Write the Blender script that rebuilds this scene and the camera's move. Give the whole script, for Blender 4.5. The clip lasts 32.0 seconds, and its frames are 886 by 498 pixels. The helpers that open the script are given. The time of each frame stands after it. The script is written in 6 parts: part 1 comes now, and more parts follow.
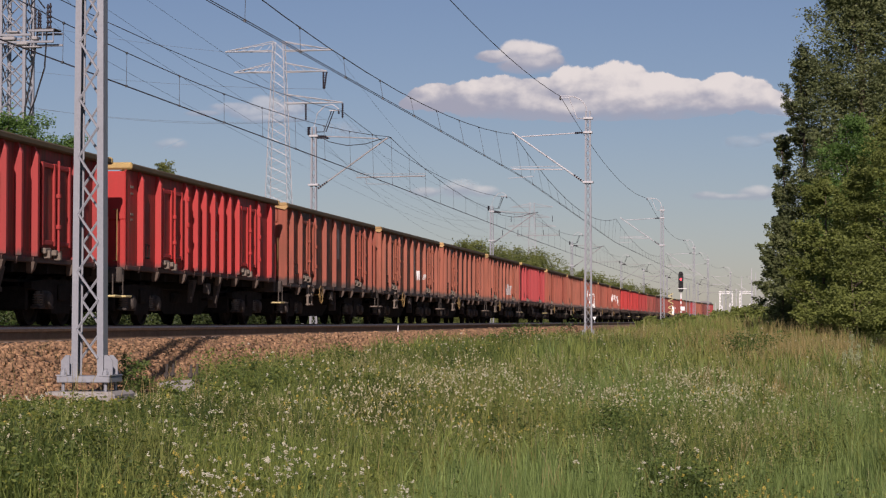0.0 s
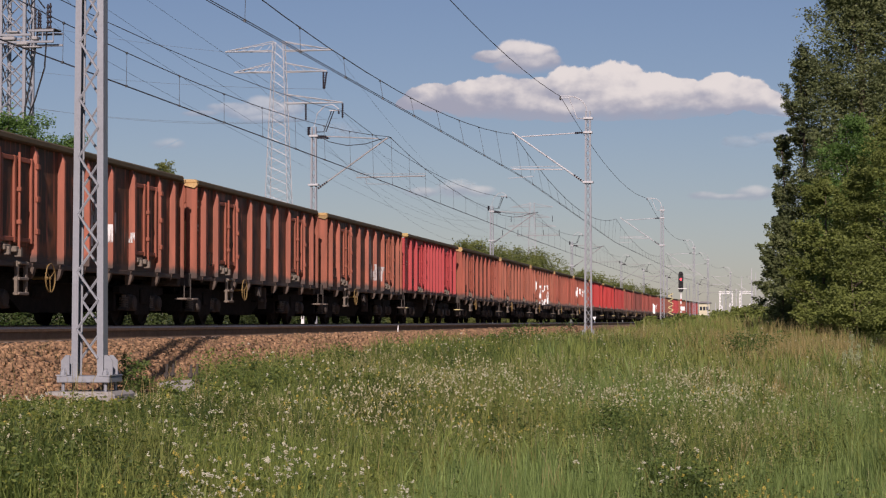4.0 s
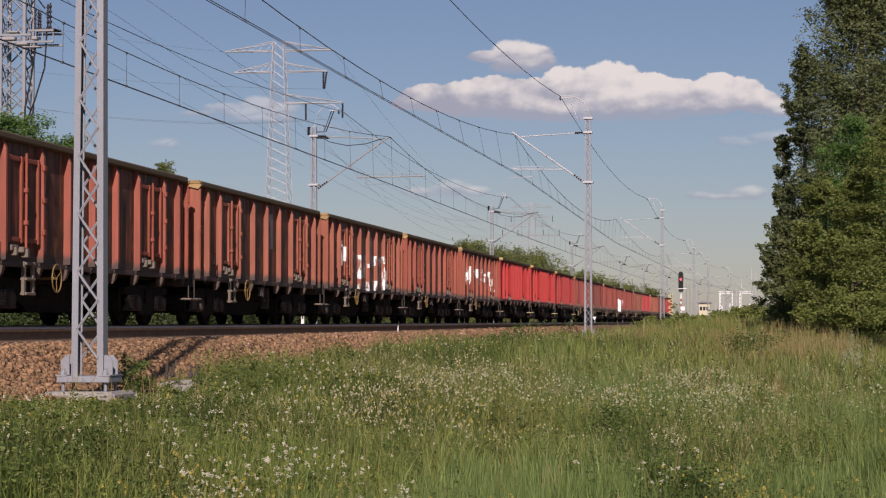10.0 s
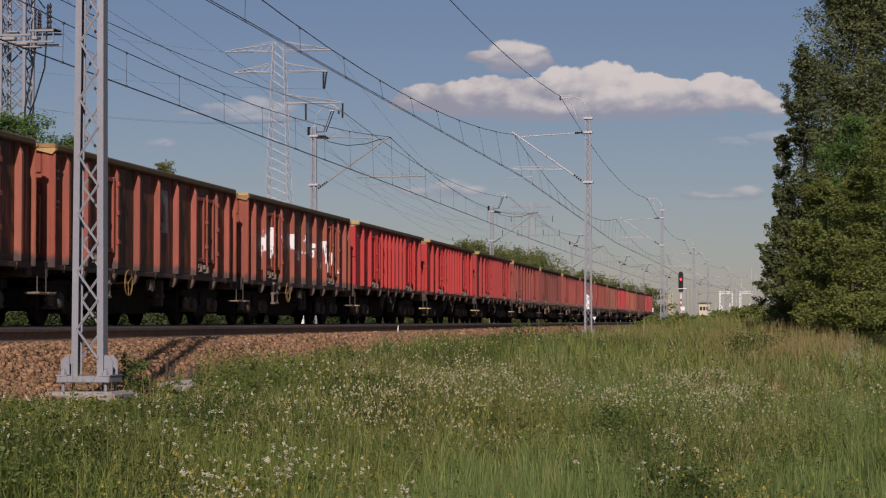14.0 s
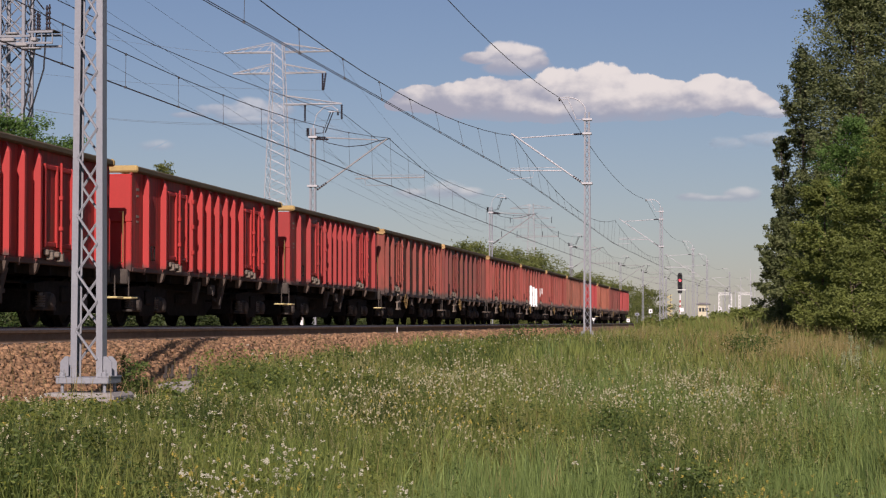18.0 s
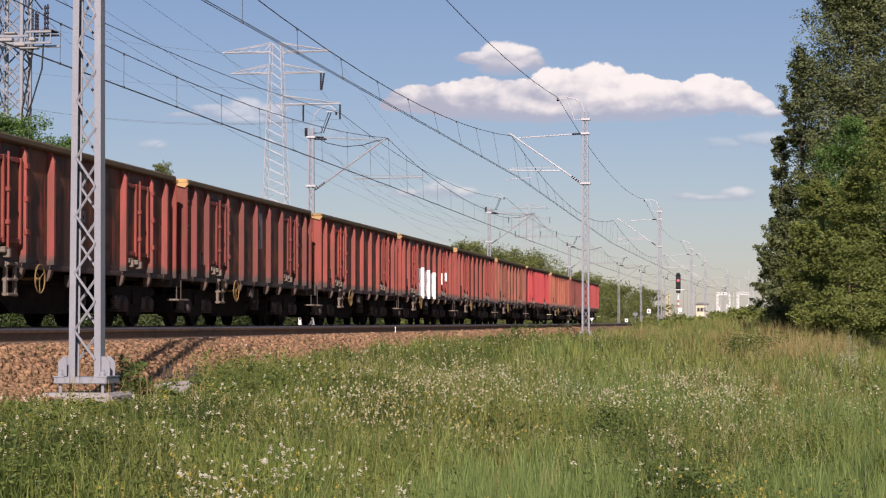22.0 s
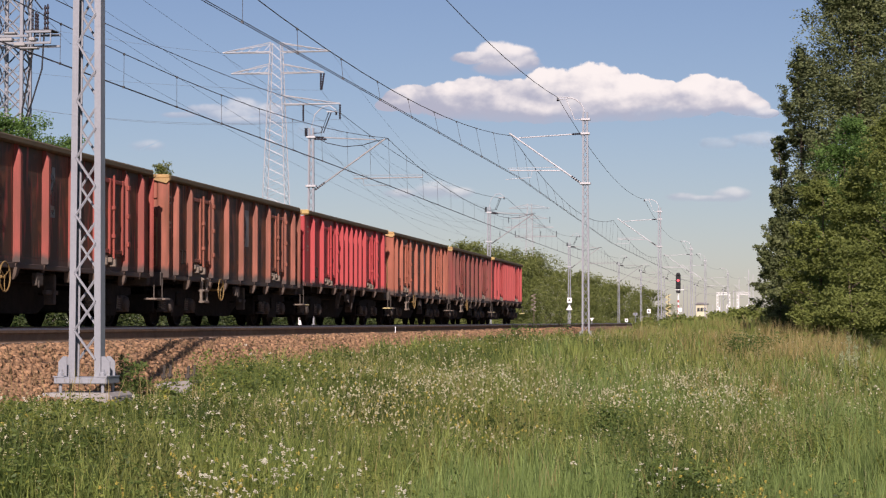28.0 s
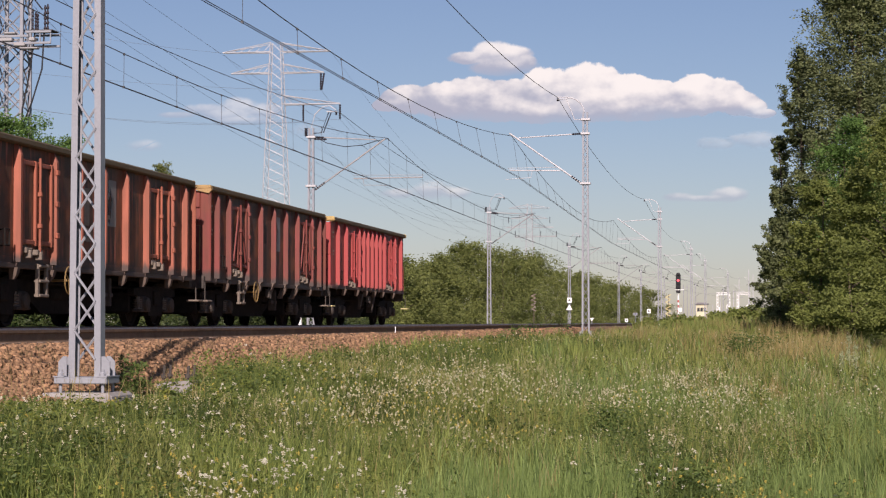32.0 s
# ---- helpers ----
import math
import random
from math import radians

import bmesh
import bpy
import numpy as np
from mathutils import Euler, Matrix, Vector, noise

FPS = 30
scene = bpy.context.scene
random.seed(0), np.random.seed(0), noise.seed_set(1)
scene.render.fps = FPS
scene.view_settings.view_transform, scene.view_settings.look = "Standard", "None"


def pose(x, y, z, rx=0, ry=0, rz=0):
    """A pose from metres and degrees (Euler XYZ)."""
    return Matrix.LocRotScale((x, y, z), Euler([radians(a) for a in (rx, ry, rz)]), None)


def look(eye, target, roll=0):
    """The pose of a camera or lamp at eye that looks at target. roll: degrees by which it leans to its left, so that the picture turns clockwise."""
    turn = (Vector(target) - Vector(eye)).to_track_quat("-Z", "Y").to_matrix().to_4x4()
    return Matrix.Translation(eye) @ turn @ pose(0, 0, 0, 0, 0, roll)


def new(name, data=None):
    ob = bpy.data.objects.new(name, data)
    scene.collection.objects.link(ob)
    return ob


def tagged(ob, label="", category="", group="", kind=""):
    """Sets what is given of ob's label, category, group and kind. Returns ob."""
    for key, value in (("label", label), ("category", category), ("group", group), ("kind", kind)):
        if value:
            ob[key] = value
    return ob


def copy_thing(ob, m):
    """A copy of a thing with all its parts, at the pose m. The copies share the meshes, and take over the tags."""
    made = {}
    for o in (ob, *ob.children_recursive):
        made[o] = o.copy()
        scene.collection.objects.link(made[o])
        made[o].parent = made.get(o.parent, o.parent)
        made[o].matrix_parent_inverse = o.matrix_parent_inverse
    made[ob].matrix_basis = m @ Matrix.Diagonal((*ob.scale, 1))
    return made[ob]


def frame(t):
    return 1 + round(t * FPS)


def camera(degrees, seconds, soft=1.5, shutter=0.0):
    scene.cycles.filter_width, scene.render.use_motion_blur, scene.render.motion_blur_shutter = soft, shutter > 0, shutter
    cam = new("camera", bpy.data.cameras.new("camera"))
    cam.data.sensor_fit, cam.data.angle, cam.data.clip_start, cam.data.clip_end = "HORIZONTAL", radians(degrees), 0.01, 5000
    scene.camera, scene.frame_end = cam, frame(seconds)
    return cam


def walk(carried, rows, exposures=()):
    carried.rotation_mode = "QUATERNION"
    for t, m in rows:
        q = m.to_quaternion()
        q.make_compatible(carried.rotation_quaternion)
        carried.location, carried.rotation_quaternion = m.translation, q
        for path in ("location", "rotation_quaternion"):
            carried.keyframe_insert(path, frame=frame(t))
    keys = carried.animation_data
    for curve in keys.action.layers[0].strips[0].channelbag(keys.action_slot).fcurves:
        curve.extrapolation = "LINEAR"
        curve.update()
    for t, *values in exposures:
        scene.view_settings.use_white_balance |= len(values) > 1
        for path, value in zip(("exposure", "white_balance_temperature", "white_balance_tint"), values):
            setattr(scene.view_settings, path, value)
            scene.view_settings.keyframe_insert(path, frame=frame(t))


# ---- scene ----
# ---- camera on its tripod, with two small nudges ----
SECONDS = 32.0
YAW, PITCH = 8.43, 1.99
cam = camera(24.03, SECONDS, 1.2, 0.0)


def aim(right, up):
    return pose(0, 0, 0.08, 90 + PITCH + up, 0, YAW - right)


walk(cam, [(0, aim(0, 0)), (14.5, aim(0, 0)), (15.5, aim(0.004, 0.012)), (16.5, aim(0.012, 0.032)), (17, aim(0.024, 0.034)),
           (20.5, aim(0.024, 0.032)), (21, aim(0.045, 0.032)), (21.5, aim(0.072, 0.032)), (32, aim(0.072, 0.032))],
     [(t, e - 0.08, 6500, 28) for t, e in ((0, 0.0), (13.2, 0.0), (14, -0.33), (14.6, -0.36), (16.5, -0.22), (17, -0.15), (18, 0.04), (19, 0.27), (20, 0.33), (21, 0.36), (32, 0.35))])

# ---- sky and sun ----
SUN_ELEV, SUN_AZ = 30.0, 171.5          # compass turn from +y, clockwise: behind the camera, a little to the right
world = bpy.data.worlds.new("sky")
scene.world = world
world.use_nodes = True
nt = world.node_tree
nt.nodes.clear()
sky = nt.nodes.new("ShaderNodeTexSky")
sky.sky_type, sky.sun_disc = "NISHITA", False
sky.sun_elevation, sky.sun_rotation = radians(SUN_ELEV), radians(SUN_AZ)
sky.air_density, sky.dust_density, sky.ozone_density = 1.0, 0.3, 3.75
bg = nt.nodes.new("ShaderNodeBackground")
bg.inputs[1].default_value = 0.056
wo = nt.nodes.new("ShaderNodeOutputWorld")
nt.links.new(sky.outputs[0], bg.inputs[0])
nt.links.new(bg.outputs[0], wo.inputs[0])

sun = bpy.data.lights.new("sun", "SUN")
sun.energy, sun.angle, sun.color = 4.8, radians(0.53), (1.0, 0.93, 0.82)
sun_ob = new("sun", sun)
_d = Vector((math.sin(radians(SUN_AZ)) * math.cos(radians(SUN_ELEV)), math.cos(radians(SUN_AZ)) * math.cos(radians(SUN_ELEV)), math.sin(radians(SUN_ELEV))))
sun_ob.matrix_world = look(_d * 60, (0, 0, 0))


# ---- materials ----
def base_mat(name):
    m = bpy.data.materials.new(name)
    m.use_nodes = True
    t = m.node_tree
    return m, t, t.nodes["Principled BSDF"]


def mat(name, a, b, scale=3.0, rough=0.8, metal=0.0, bump=0.3, fine=40.0, stretch=(1, 1, 1), island=0.0, depth=0.02, spec=0.3):
    """Two colours mixed by coarse and fine noise, with relief; island: brightness change from piece to piece."""
    m, t, p = base_mat(name)
    N, L = t.nodes, t.links
    tc = N.new("ShaderNodeTexCoord")
    mp = N.new("ShaderNodeMapping")
    mp.inputs["Scale"].default_value = stretch
    L.new(tc.outputs["Object"], mp.inputs[0])
    n1, n2 = N.new("ShaderNodeTexNoise"), N.new("ShaderNodeTexNoise")
    n1.inputs["Scale"].default_value, n2.inputs["Scale"].default_value = scale, fine
    n1.inputs["Detail"].default_value, n2.inputs["Detail"].default_value = 5, 3
    L.new(mp.outputs[0], n1.inputs[0])
    L.new(mp.outputs[0], n2.inputs[0])
    mixf = N.new("ShaderNodeMix")
    mixf.inputs[0].default_value = 0.4
    L.new(n1.outputs[0], mixf.inputs[2])
    L.new(n2.outputs[0], mixf.inputs[3])
    rp = N.new("ShaderNodeMapRange")
    rp.inputs[1].default_value, rp.inputs[2].default_value = 0.32, 0.68
    L.new(mixf.outputs[0], rp.inputs[0])
    mc = N.new("ShaderNodeMix")
    mc.data_type = "RGBA"
    mc.inputs[6].default_value, mc.inputs[7].default_value = (*a, 1), (*b, 1)
    L.new(rp.outputs[0], mc.inputs[0])
    col = mc.outputs[2]
    if island:
        ge = N.new("ShaderNodeNewGeometry")
        oi = N.new("ShaderNodeObjectInfo")
        ad = N.new("ShaderNodeMath")
        ad.operation = "ADD"
        L.new(ge.outputs["Random Per Island"], ad.inputs[0])
        L.new(oi.outputs["Random"], ad.inputs[1])
        fr = N.new("ShaderNodeMath")
        fr.operation = "FRACT"
        L.new(ad.outputs[0], fr.inputs[0])
        mr = N.new("ShaderNodeMapRange")
        mr.inputs[3].default_value, mr.inputs[4].default_value = 1 - island, 1 + island
        L.new(fr.outputs[0], mr.inputs[0])
        hs = N.new("ShaderNodeHueSaturation")
        L.new(mr.outputs[0], hs.inputs["Value"])
        L.new(col, hs.inputs["Color"])
        col = hs.outputs[0]
    L.new(col, p.inputs["Base Color"])
    p.inputs["Roughness"].default_value, p.inputs["Metallic"].default_value = rough, metal
    p.inputs["Specular IOR Level"].default_value = spec
    if bump:
        bp = N.new("ShaderNodeBump")
        bp.inputs["Strength"].default_value, bp.inputs["Distance"].default_value = bump, depth
        L.new(mixf.outputs[0], bp.inputs["Height"])
        L.new(bp.outputs[0], p.inputs["Normal"])
    return m


def paint_mat(name, soot):
    """Faded wagon paint: the wagon's own colour, rust blotches, vertical streaks, grime; soot: how dark the lower edge is."""
    m, t, p = base_mat(name)
    N, L = t.nodes, t.links
    oi, tc = N.new("ShaderNodeObjectInfo"), N.new("ShaderNodeTexCoord")
    sh = N.new("ShaderNodeVectorMath")
    sh.operation = "SCALE"
    sh.inputs[0].default_value = (37, 53, 19)
    L.new(oi.outputs["Random"], sh.inputs["Scale"])
    ad = N.new("ShaderNodeVectorMath")
    L.new(tc.outputs["Object"], ad.inputs[0])
    L.new(sh.outputs[0], ad.inputs[1])
    st = N.new("ShaderNodeMapping")
    st.inputs["Scale"].default_value = (5, 5, 0.5)
    L.new(ad.outputs[0], st.inputs[0])
    streak, blot, fine = (N.new("ShaderNodeTexNoise") for _ in range(3))
    for n, s, v, d in ((streak, 1.6, st, 4), (blot, 1.7, ad, 6), (fine, 26, ad, 3)):
        n.inputs["Scale"].default_value, n.inputs["Detail"].default_value = s, d
        L.new(v.outputs[0], n.inputs[0])
    r1, r2 = N.new("ShaderNodeMapRange"), N.new("ShaderNodeMapRange")
    r1.inputs[1].default_value, r1.inputs[2].default_value, r1.inputs[4].default_value = 0.33, 0.6, 0.8
    r2.inputs[1].default_value, r2.inputs[2].default_value, r2.inputs[4].default_value = 0.5, 0.72, 0.75
    L.new(streak.outputs[0], r1.inputs[0])
    L.new(blot.outputs[0], r2.inputs[0])
    # wear, with the panels' shade in it, is weaker on fresh paint: the alpha of the wagon's colour
    w1, w2 = N.new("ShaderNodeMath"), N.new("ShaderNodeMath")
    for w, r in ((w1, r1), (w2, r2)):
        w.operation = "MULTIPLY"
        L.new(r.outputs[0], w.inputs[0])
        L.new(oi.outputs["Alpha"], w.inputs[1])
        w.use_clamp = True
    m1, m2, m3 = (N.new("ShaderNodeMix") for _ in range(3))
    for x in (m1, m2, m3):
        x.data_type = "RGBA"
    L.new(oi.outputs["Color"], m1.inputs[6])
    m1.inputs[7].default_value = (0.075, 0.043, 0.027, 1)
    L.new(w1.outputs[0], m1.inputs[0])
    L.new(m1.outputs[2], m2.inputs[6])
    m2.inputs[7].default_value = (0.2, 0.075, 0.036, 1)
    L.new(w2.outputs[0], m2.inputs[0])
    L.new(m2.outputs[2], m3.inputs[6])
    m3.blend_type = "MULTIPLY"
    m3.inputs[0].default_value = 0.15
    L.new(fine.outputs[0], m3.inputs[7])
    # soot and brake dust thrown up over the lower edge, with a ragged line
    sz, sp_ = N.new("ShaderNodeSeparateXYZ"), N.new("ShaderNodeMath")
    L.new(tc.outputs["Object"], sz.inputs[0])
    sp_.operation = "MULTIPLY_ADD"
    L.new(streak.outputs[0], sp_.inputs[0])
    sp_.inputs[1].default_value = 0.34
    L.new(sz.outputs[2], sp_.inputs[2])
    r4, m4 = N.new("ShaderNodeMapRange"), N.new("ShaderNodeMix")
    r4.inputs[1].default_value, r4.inputs[2].default_value, r4.inputs[3].default_value, r4.inputs[4].default_value = 1.34, 1.46, soot, 0.0
    L.new(sp_.outputs[0], r4.inputs[0])
    m4.data_type = "RGBA"
    L.new(r4.outputs[0], m4.inputs[0])
    L.new(m3.outputs[2], m4.inputs[6])
    m4.inputs[7].default_value = (0.06, 0.05, 0.042, 1)
    L.new(m4.outputs[2], p.inputs["Base Color"])
    p.inputs["Roughness"].default_value, p.inputs["Specular IOR Level"].default_value = 0.62, 0.3
    bp = N.new("ShaderNodeBump")
    bp.inputs["Strength"].default_value, bp.inputs["Distance"].default_value = 0.25, 0.01
    L.new(blot.outputs[0], bp.inputs["Height"])
    L.new(bp.outputs[0], p.inputs["Normal"])
    return m


def leaf_mat(name, a, b, trans=0.25, dry=None):
    m, t, p = base_mat(name)
    N, L = t.nodes, t.links
    ge = N.new("ShaderNodeNewGeometry")
    cr = N.new("ShaderNodeMix")
    cr.data_type = "RGBA"
    cr.inputs[6].default_value, cr.inputs[7].default_value = (*a, 1), (*b, 1)
    L.new(ge.outputs["Random Per Island"], cr.inputs[0])
    tc, n = N.new("ShaderNodeTexCoord"), N.new("ShaderNodeTexNoise")
    n.inputs["Scale"].default_value, n.inputs["Detail"].default_value = 0.9, 4
    L.new(tc.outputs["Object"], n.inputs[0])
    rg = N.new("ShaderNodeMapRange")
    rg.inputs[1].default_value, rg.inputs[2].default_value = 0.42, 0.66
    L.new(n.outputs[0], rg.inputs[0])
    mx = N.new("ShaderNodeMix")
    mx.data_type = "RGBA"
    d = dry or tuple(0.72 * c for c in a)
    mx.inputs[7].default_value = (*d, 1)
    L.new(rg.outputs[0], mx.inputs[0])
    L.new(cr.outputs[2], mx.inputs[6])
    L.new(mx.outputs[2], p.inputs["Base Color"])
    p.inputs["Roughness"].default_value, p.inputs["Specular IOR Level"].default_value = 0.55, 0.25
    tr = N.new("ShaderNodeBsdfTranslucent")
    L.new(mx.outputs[2], tr.inputs[0])
    ms = N.new("ShaderNodeMixShader")
    ms.inputs[0].default_value = trans
    out = N["Material Output"]
    L.new(p.outputs[0], ms.inputs[1])
    L.new(tr.outputs[0], ms.inputs[2])
    L.new(ms.outputs[0], out.inputs[0])
    return m


def worn_paint(name, colour, cover, scale):
    """Paint that covers only part of its plate: ragged strokes and flaked gaps."""
    m, t, p = base_mat(name)
    N, L = t.nodes, t.links
    tc, mp, n = N.new("ShaderNodeTexCoord"), N.new("ShaderNodeMapping"), N.new("ShaderNodeTexNoise")
    mp.inputs["Scale"].default_value = (3, 1.6, 0.8)
    n.inputs["Scale"].default_value, n.inputs["Detail"].default_value, n.inputs["Roughness"].default_value = scale, 5, 0.6
    L.new(tc.outputs["Object"], mp.inputs[0])
    L.new(mp.outputs[0], n.inputs[0])
    r = N.new("ShaderNodeMapRange")
    r.inputs[1].default_value, r.inputs[2].default_value = 0.62 - cover * 0.3, 0.7 - cover * 0.3
    L.new(n.outputs[0], r.inputs[0])
    L.new(r.outputs[0], p.inputs["Alpha"])
    p.inputs["Base Color"].default_value = (*colour, 1)
    p.inputs["Roughness"].default_value = 0.5
    return m


def glow_mat(name, color, strength):
    m, t, p = base_mat(name)
    p.inputs["Base Color"].default_value = (*color, 1)
    p.inputs["Emission Color"].default_value = (*color, 1)
    p.inputs["Emission Strength"].default_value = strength
    return m


PAINT, PAINTFIT = paint_mat("wagon_paint", 0.93), paint_mat("wagon_fitting_paint", 0.0)
GRIME = mat("grimy_steel", (0.05, 0.044, 0.039), (0.11, 0.092, 0.076), 4, 0.85, 0, 0.3, spec=0.15)
DUSTY = mat("dusty_brown_steel", (0.09, 0.07, 0.055), (0.15, 0.11, 0.085), 5, 0.85, 0, 0.3)
TIE = mat("dusty_sleeper_concrete", (0.2, 0.15, 0.115), (0.13, 0.1, 0.08), 6, 0.9, 0, 0.4, island=0.2)
# cast steel taken near black: the shade beneath the wagons is in this colour
BOGIE = mat("shade_darkened_cast_steel", (0.012, 0.011, 0.01), (0.034, 0.029, 0.025), 5, 0.9, 0, 0.3, spec=0.08)
RIMTOP = mat("worn_olive_rim", (0.085, 0.066, 0.034), (0.13, 0.092, 0.047), 3, 0.7, 0, 0.3)
YELLOW = mat("faded_yellow_paint", (0.52, 0.37, 0.13), (0.38, 0.26, 0.11), 5, 0.6, 0, 0.2)
PALEYEL = mat("pale_yellow_paint", (0.62, 0.53, 0.25), (0.52, 0.44, 0.2), 5, 0.6, 0, 0.1)
YRAIL = mat("ochre_handrail", (0.27, 0.175, 0.06), (0.19, 0.125, 0.05), 9, 0.5, 0, 0.1)
WHITEP = mat("white_paint", (0.85, 0.85, 0.83), (0.74, 0.73, 0.7), 4, 0.6, 0, 0.1)
WORNW = worn_paint("worn_white_spray", (0.68, 0.66, 0.63), 0.45, 2.2)
WORNP = worn_paint("worn_silver_spray", (0.42, 0.38, 0.36), 0.45, 1.6)
NOTICE = worn_paint("faded_notice_paint", (0.17, 0.165, 0.155), 0.85, 1.3)
GRAFW = worn_paint("ragged_white_spray", (0.78, 0.77, 0.74), 0.56, 2.6)
WASHW = worn_paint("flaking_whitewash", (0.86, 0.86, 0.83), 1.0, 1.6)
WASHP = worn_paint("thin_whitewash", (0.78, 0.77, 0.74), 0.9, 1.4)
CHALKY = mat("dusty_pale_steel", (0.24, 0.2, 0.155), (0.14, 0.112, 0.088), 7, 0.85, 0, 0.3)
OCHRECAP = mat("faded_ochre_paint", (0.5, 0.33, 0.13), (0.24, 0.14, 0.07), 2, 0.65, 0, 0.2, island=0.3)
PWIRE = mat("weathered_aluminium_wire", (0.2, 0.21, 0.22), (0.14, 0.145, 0.15), 1.0, 0.5, 0.3, 0.0)
BRKTST = mat("rusty_bracket_tube", (0.3, 0.29, 0.28), (0.38, 0.37, 0.36), 2, 0.6, 0.1, 0.0)
PALE = mat("chalky_pale_paint", (0.32, 0.27, 0.21), (0.2, 0.155, 0.12), 6, 0.7, 0, 0.1)
GREYST = mat("galvanised_mast_paint", (0.305, 0.318, 0.335), (0.24, 0.25, 0.268), 2.5, 0.55, 0.1, 0.15)
PYLON = mat("galvanised_tower_steel", (0.54, 0.54, 0.54), (0.43, 0.435, 0.44), 1.0, 0.55, 0.1, 0.0)
WIRE = mat("weathered_copper_wire", (0.1, 0.105, 0.11), (0.14, 0.14, 0.14), 2, 0.6, 0.4, 0.0)
INSUL = mat("dark_porcelain", (0.042, 0.034, 0.036), (0.024, 0.022, 0.028), 8, 0.25, 0, 0.0)
RAILST = mat("rusty_rail", (0.23, 0.16, 0.11), (0.15, 0.105, 0.072), 6, 0.85, 0.0, 0.2, spec=0.08)
RAILTOP = mat("polished_rail_head", (0.24, 0.22, 0.2), (0.17, 0.155, 0.14), 6, 0.45, 0.8, 0.05)
CONCRETE = mat("weathered_concrete", (0.36, 0.34, 0.31), (0.24, 0.22, 0.2), 5, 0.9, 0, 0.4, island=0.15)
STONE = mat("rusty_ballast_stone", (0.38, 0.225, 0.12), (0.19, 0.11, 0.062), 14, 0.92, 0, 0.4, island=0.3)
BALLAST = mat("ballast_bed", (0.29, 0.165, 0.088), (0.16, 0.09, 0.05), 16, 0.95, 0, 0.9, fine=55, depth=0.05)
SOIL = mat("meadow_soil", (0.05, 0.07, 0.022), (0.085, 0.09, 0.034), 1.2, 0.95, 0, 0.6, fine=18)
GRASS = leaf_mat("grass_green", (0.05, 0.088, 0.018), (0.34, 0.4, 0.1), 0.32, (0.24, 0.26, 0.074))
LUSH = leaf_mat("grass_lush", (0.045, 0.09, 0.022), (0.35, 0.45, 0.14), 0.35, (0.17, 0.24, 0.066))
DRYGRASS = leaf_mat("grass_dry", (0.29, 0.225, 0.085), (0.42, 0.33, 0.14), 0.3, (0.23, 0.2, 0.07))
LITTER = leaf_mat("dead_grass", (0.13, 0.085, 0.045), (0.24, 0.17, 0.08), 0.2, (0.12, 0.12, 0.04))
WEED = leaf_mat("weed_dark", (0.055, 0.095, 0.021), (0.16, 0.21, 0.052), 0.3)
HERB = leaf_mat("herb_leaves", (0.085, 0.125, 0.024), (0.22, 0.27, 0.065), 0.35)
FLOWERW = mat("white_petals", (0.68, 0.66, 0.54), (0.55, 0.52, 0.36), 30, 0.7, 0, 0.0)
FLOWERY = mat("yellow_petals", (0.5, 0.4, 0.07), (0.4, 0.33, 0.08), 30, 0.7, 0, 0.0)
FLOWERC = mat("cream_petals", (0.64, 0.6, 0.42), (0.5, 0.46, 0.29), 30, 0.7, 0, 0.0)
HERBY = leaf_mat("yellowish_herb_leaves", (0.12, 0.15, 0.022), (0.26, 0.28, 0.06), 0.3)
SEED = mat("beige_seed_heads", (0.42, 0.38, 0.2), (0.34, 0.31, 0.15), 30, 0.8, 0, 0.0)
LEAF_A = leaf_mat("tree_leaves", (0.165, 0.205, 0.048), (0.28, 0.32, 0.088), 0.4)
LEAF_D = leaf_mat("ash_leaves", (0.09, 0.18, 0.04), (0.2, 0.33, 0.08), 0.4)
LEAF_B = leaf_mat("dark_poplar_leaves", (0.115, 0.147, 0.056), (0.258, 0.286, 0.122), 0.35)
BRAMBLE = leaf_mat("bramble_leaves", (0.035, 0.055, 0.014), (0.075, 0.1, 0.03), 0.2)
LEAF_C = leaf_mat("hedge_leaves", (0.15, 0.18, 0.048), (0.24, 0.265, 0.078), 0.4)
BARK = mat("bark", (0.16, 0.12, 0.09), (0.09, 0.07, 0.05), 6, 0.9, 0, 0.6)
BLACK = mat("matt_black_paint", (0.015, 0.015, 0.016), (0.03, 0.03, 0.03), 6, 0.6, 0, 0.1)
REDP = mat("red_paint", (0.5, 0.05, 0.03), (0.4, 0.06, 0.04), 6, 0.6, 0, 0.1)
REDGLOW = glow_mat("red_signal_light", (1.0, 0.1, 0.12), 1.3)
HOUSEW = mat("cream_render", (0.66, 0.6, 0.42), (0.58, 0.52, 0.36), 1.0, 0.9, 0, 0.1)
ROOFM = mat("grey_roof_sheet", (0.25, 0.24, 0.23), (0.18, 0.17, 0.17), 1.0, 0.8, 0, 0.1)
GLASS = mat("dark_window_glass", (0.03, 0.035, 0.04), (0.05, 0.055, 0.06), 1, 0.1, 0, 0.0, spec=0.5)


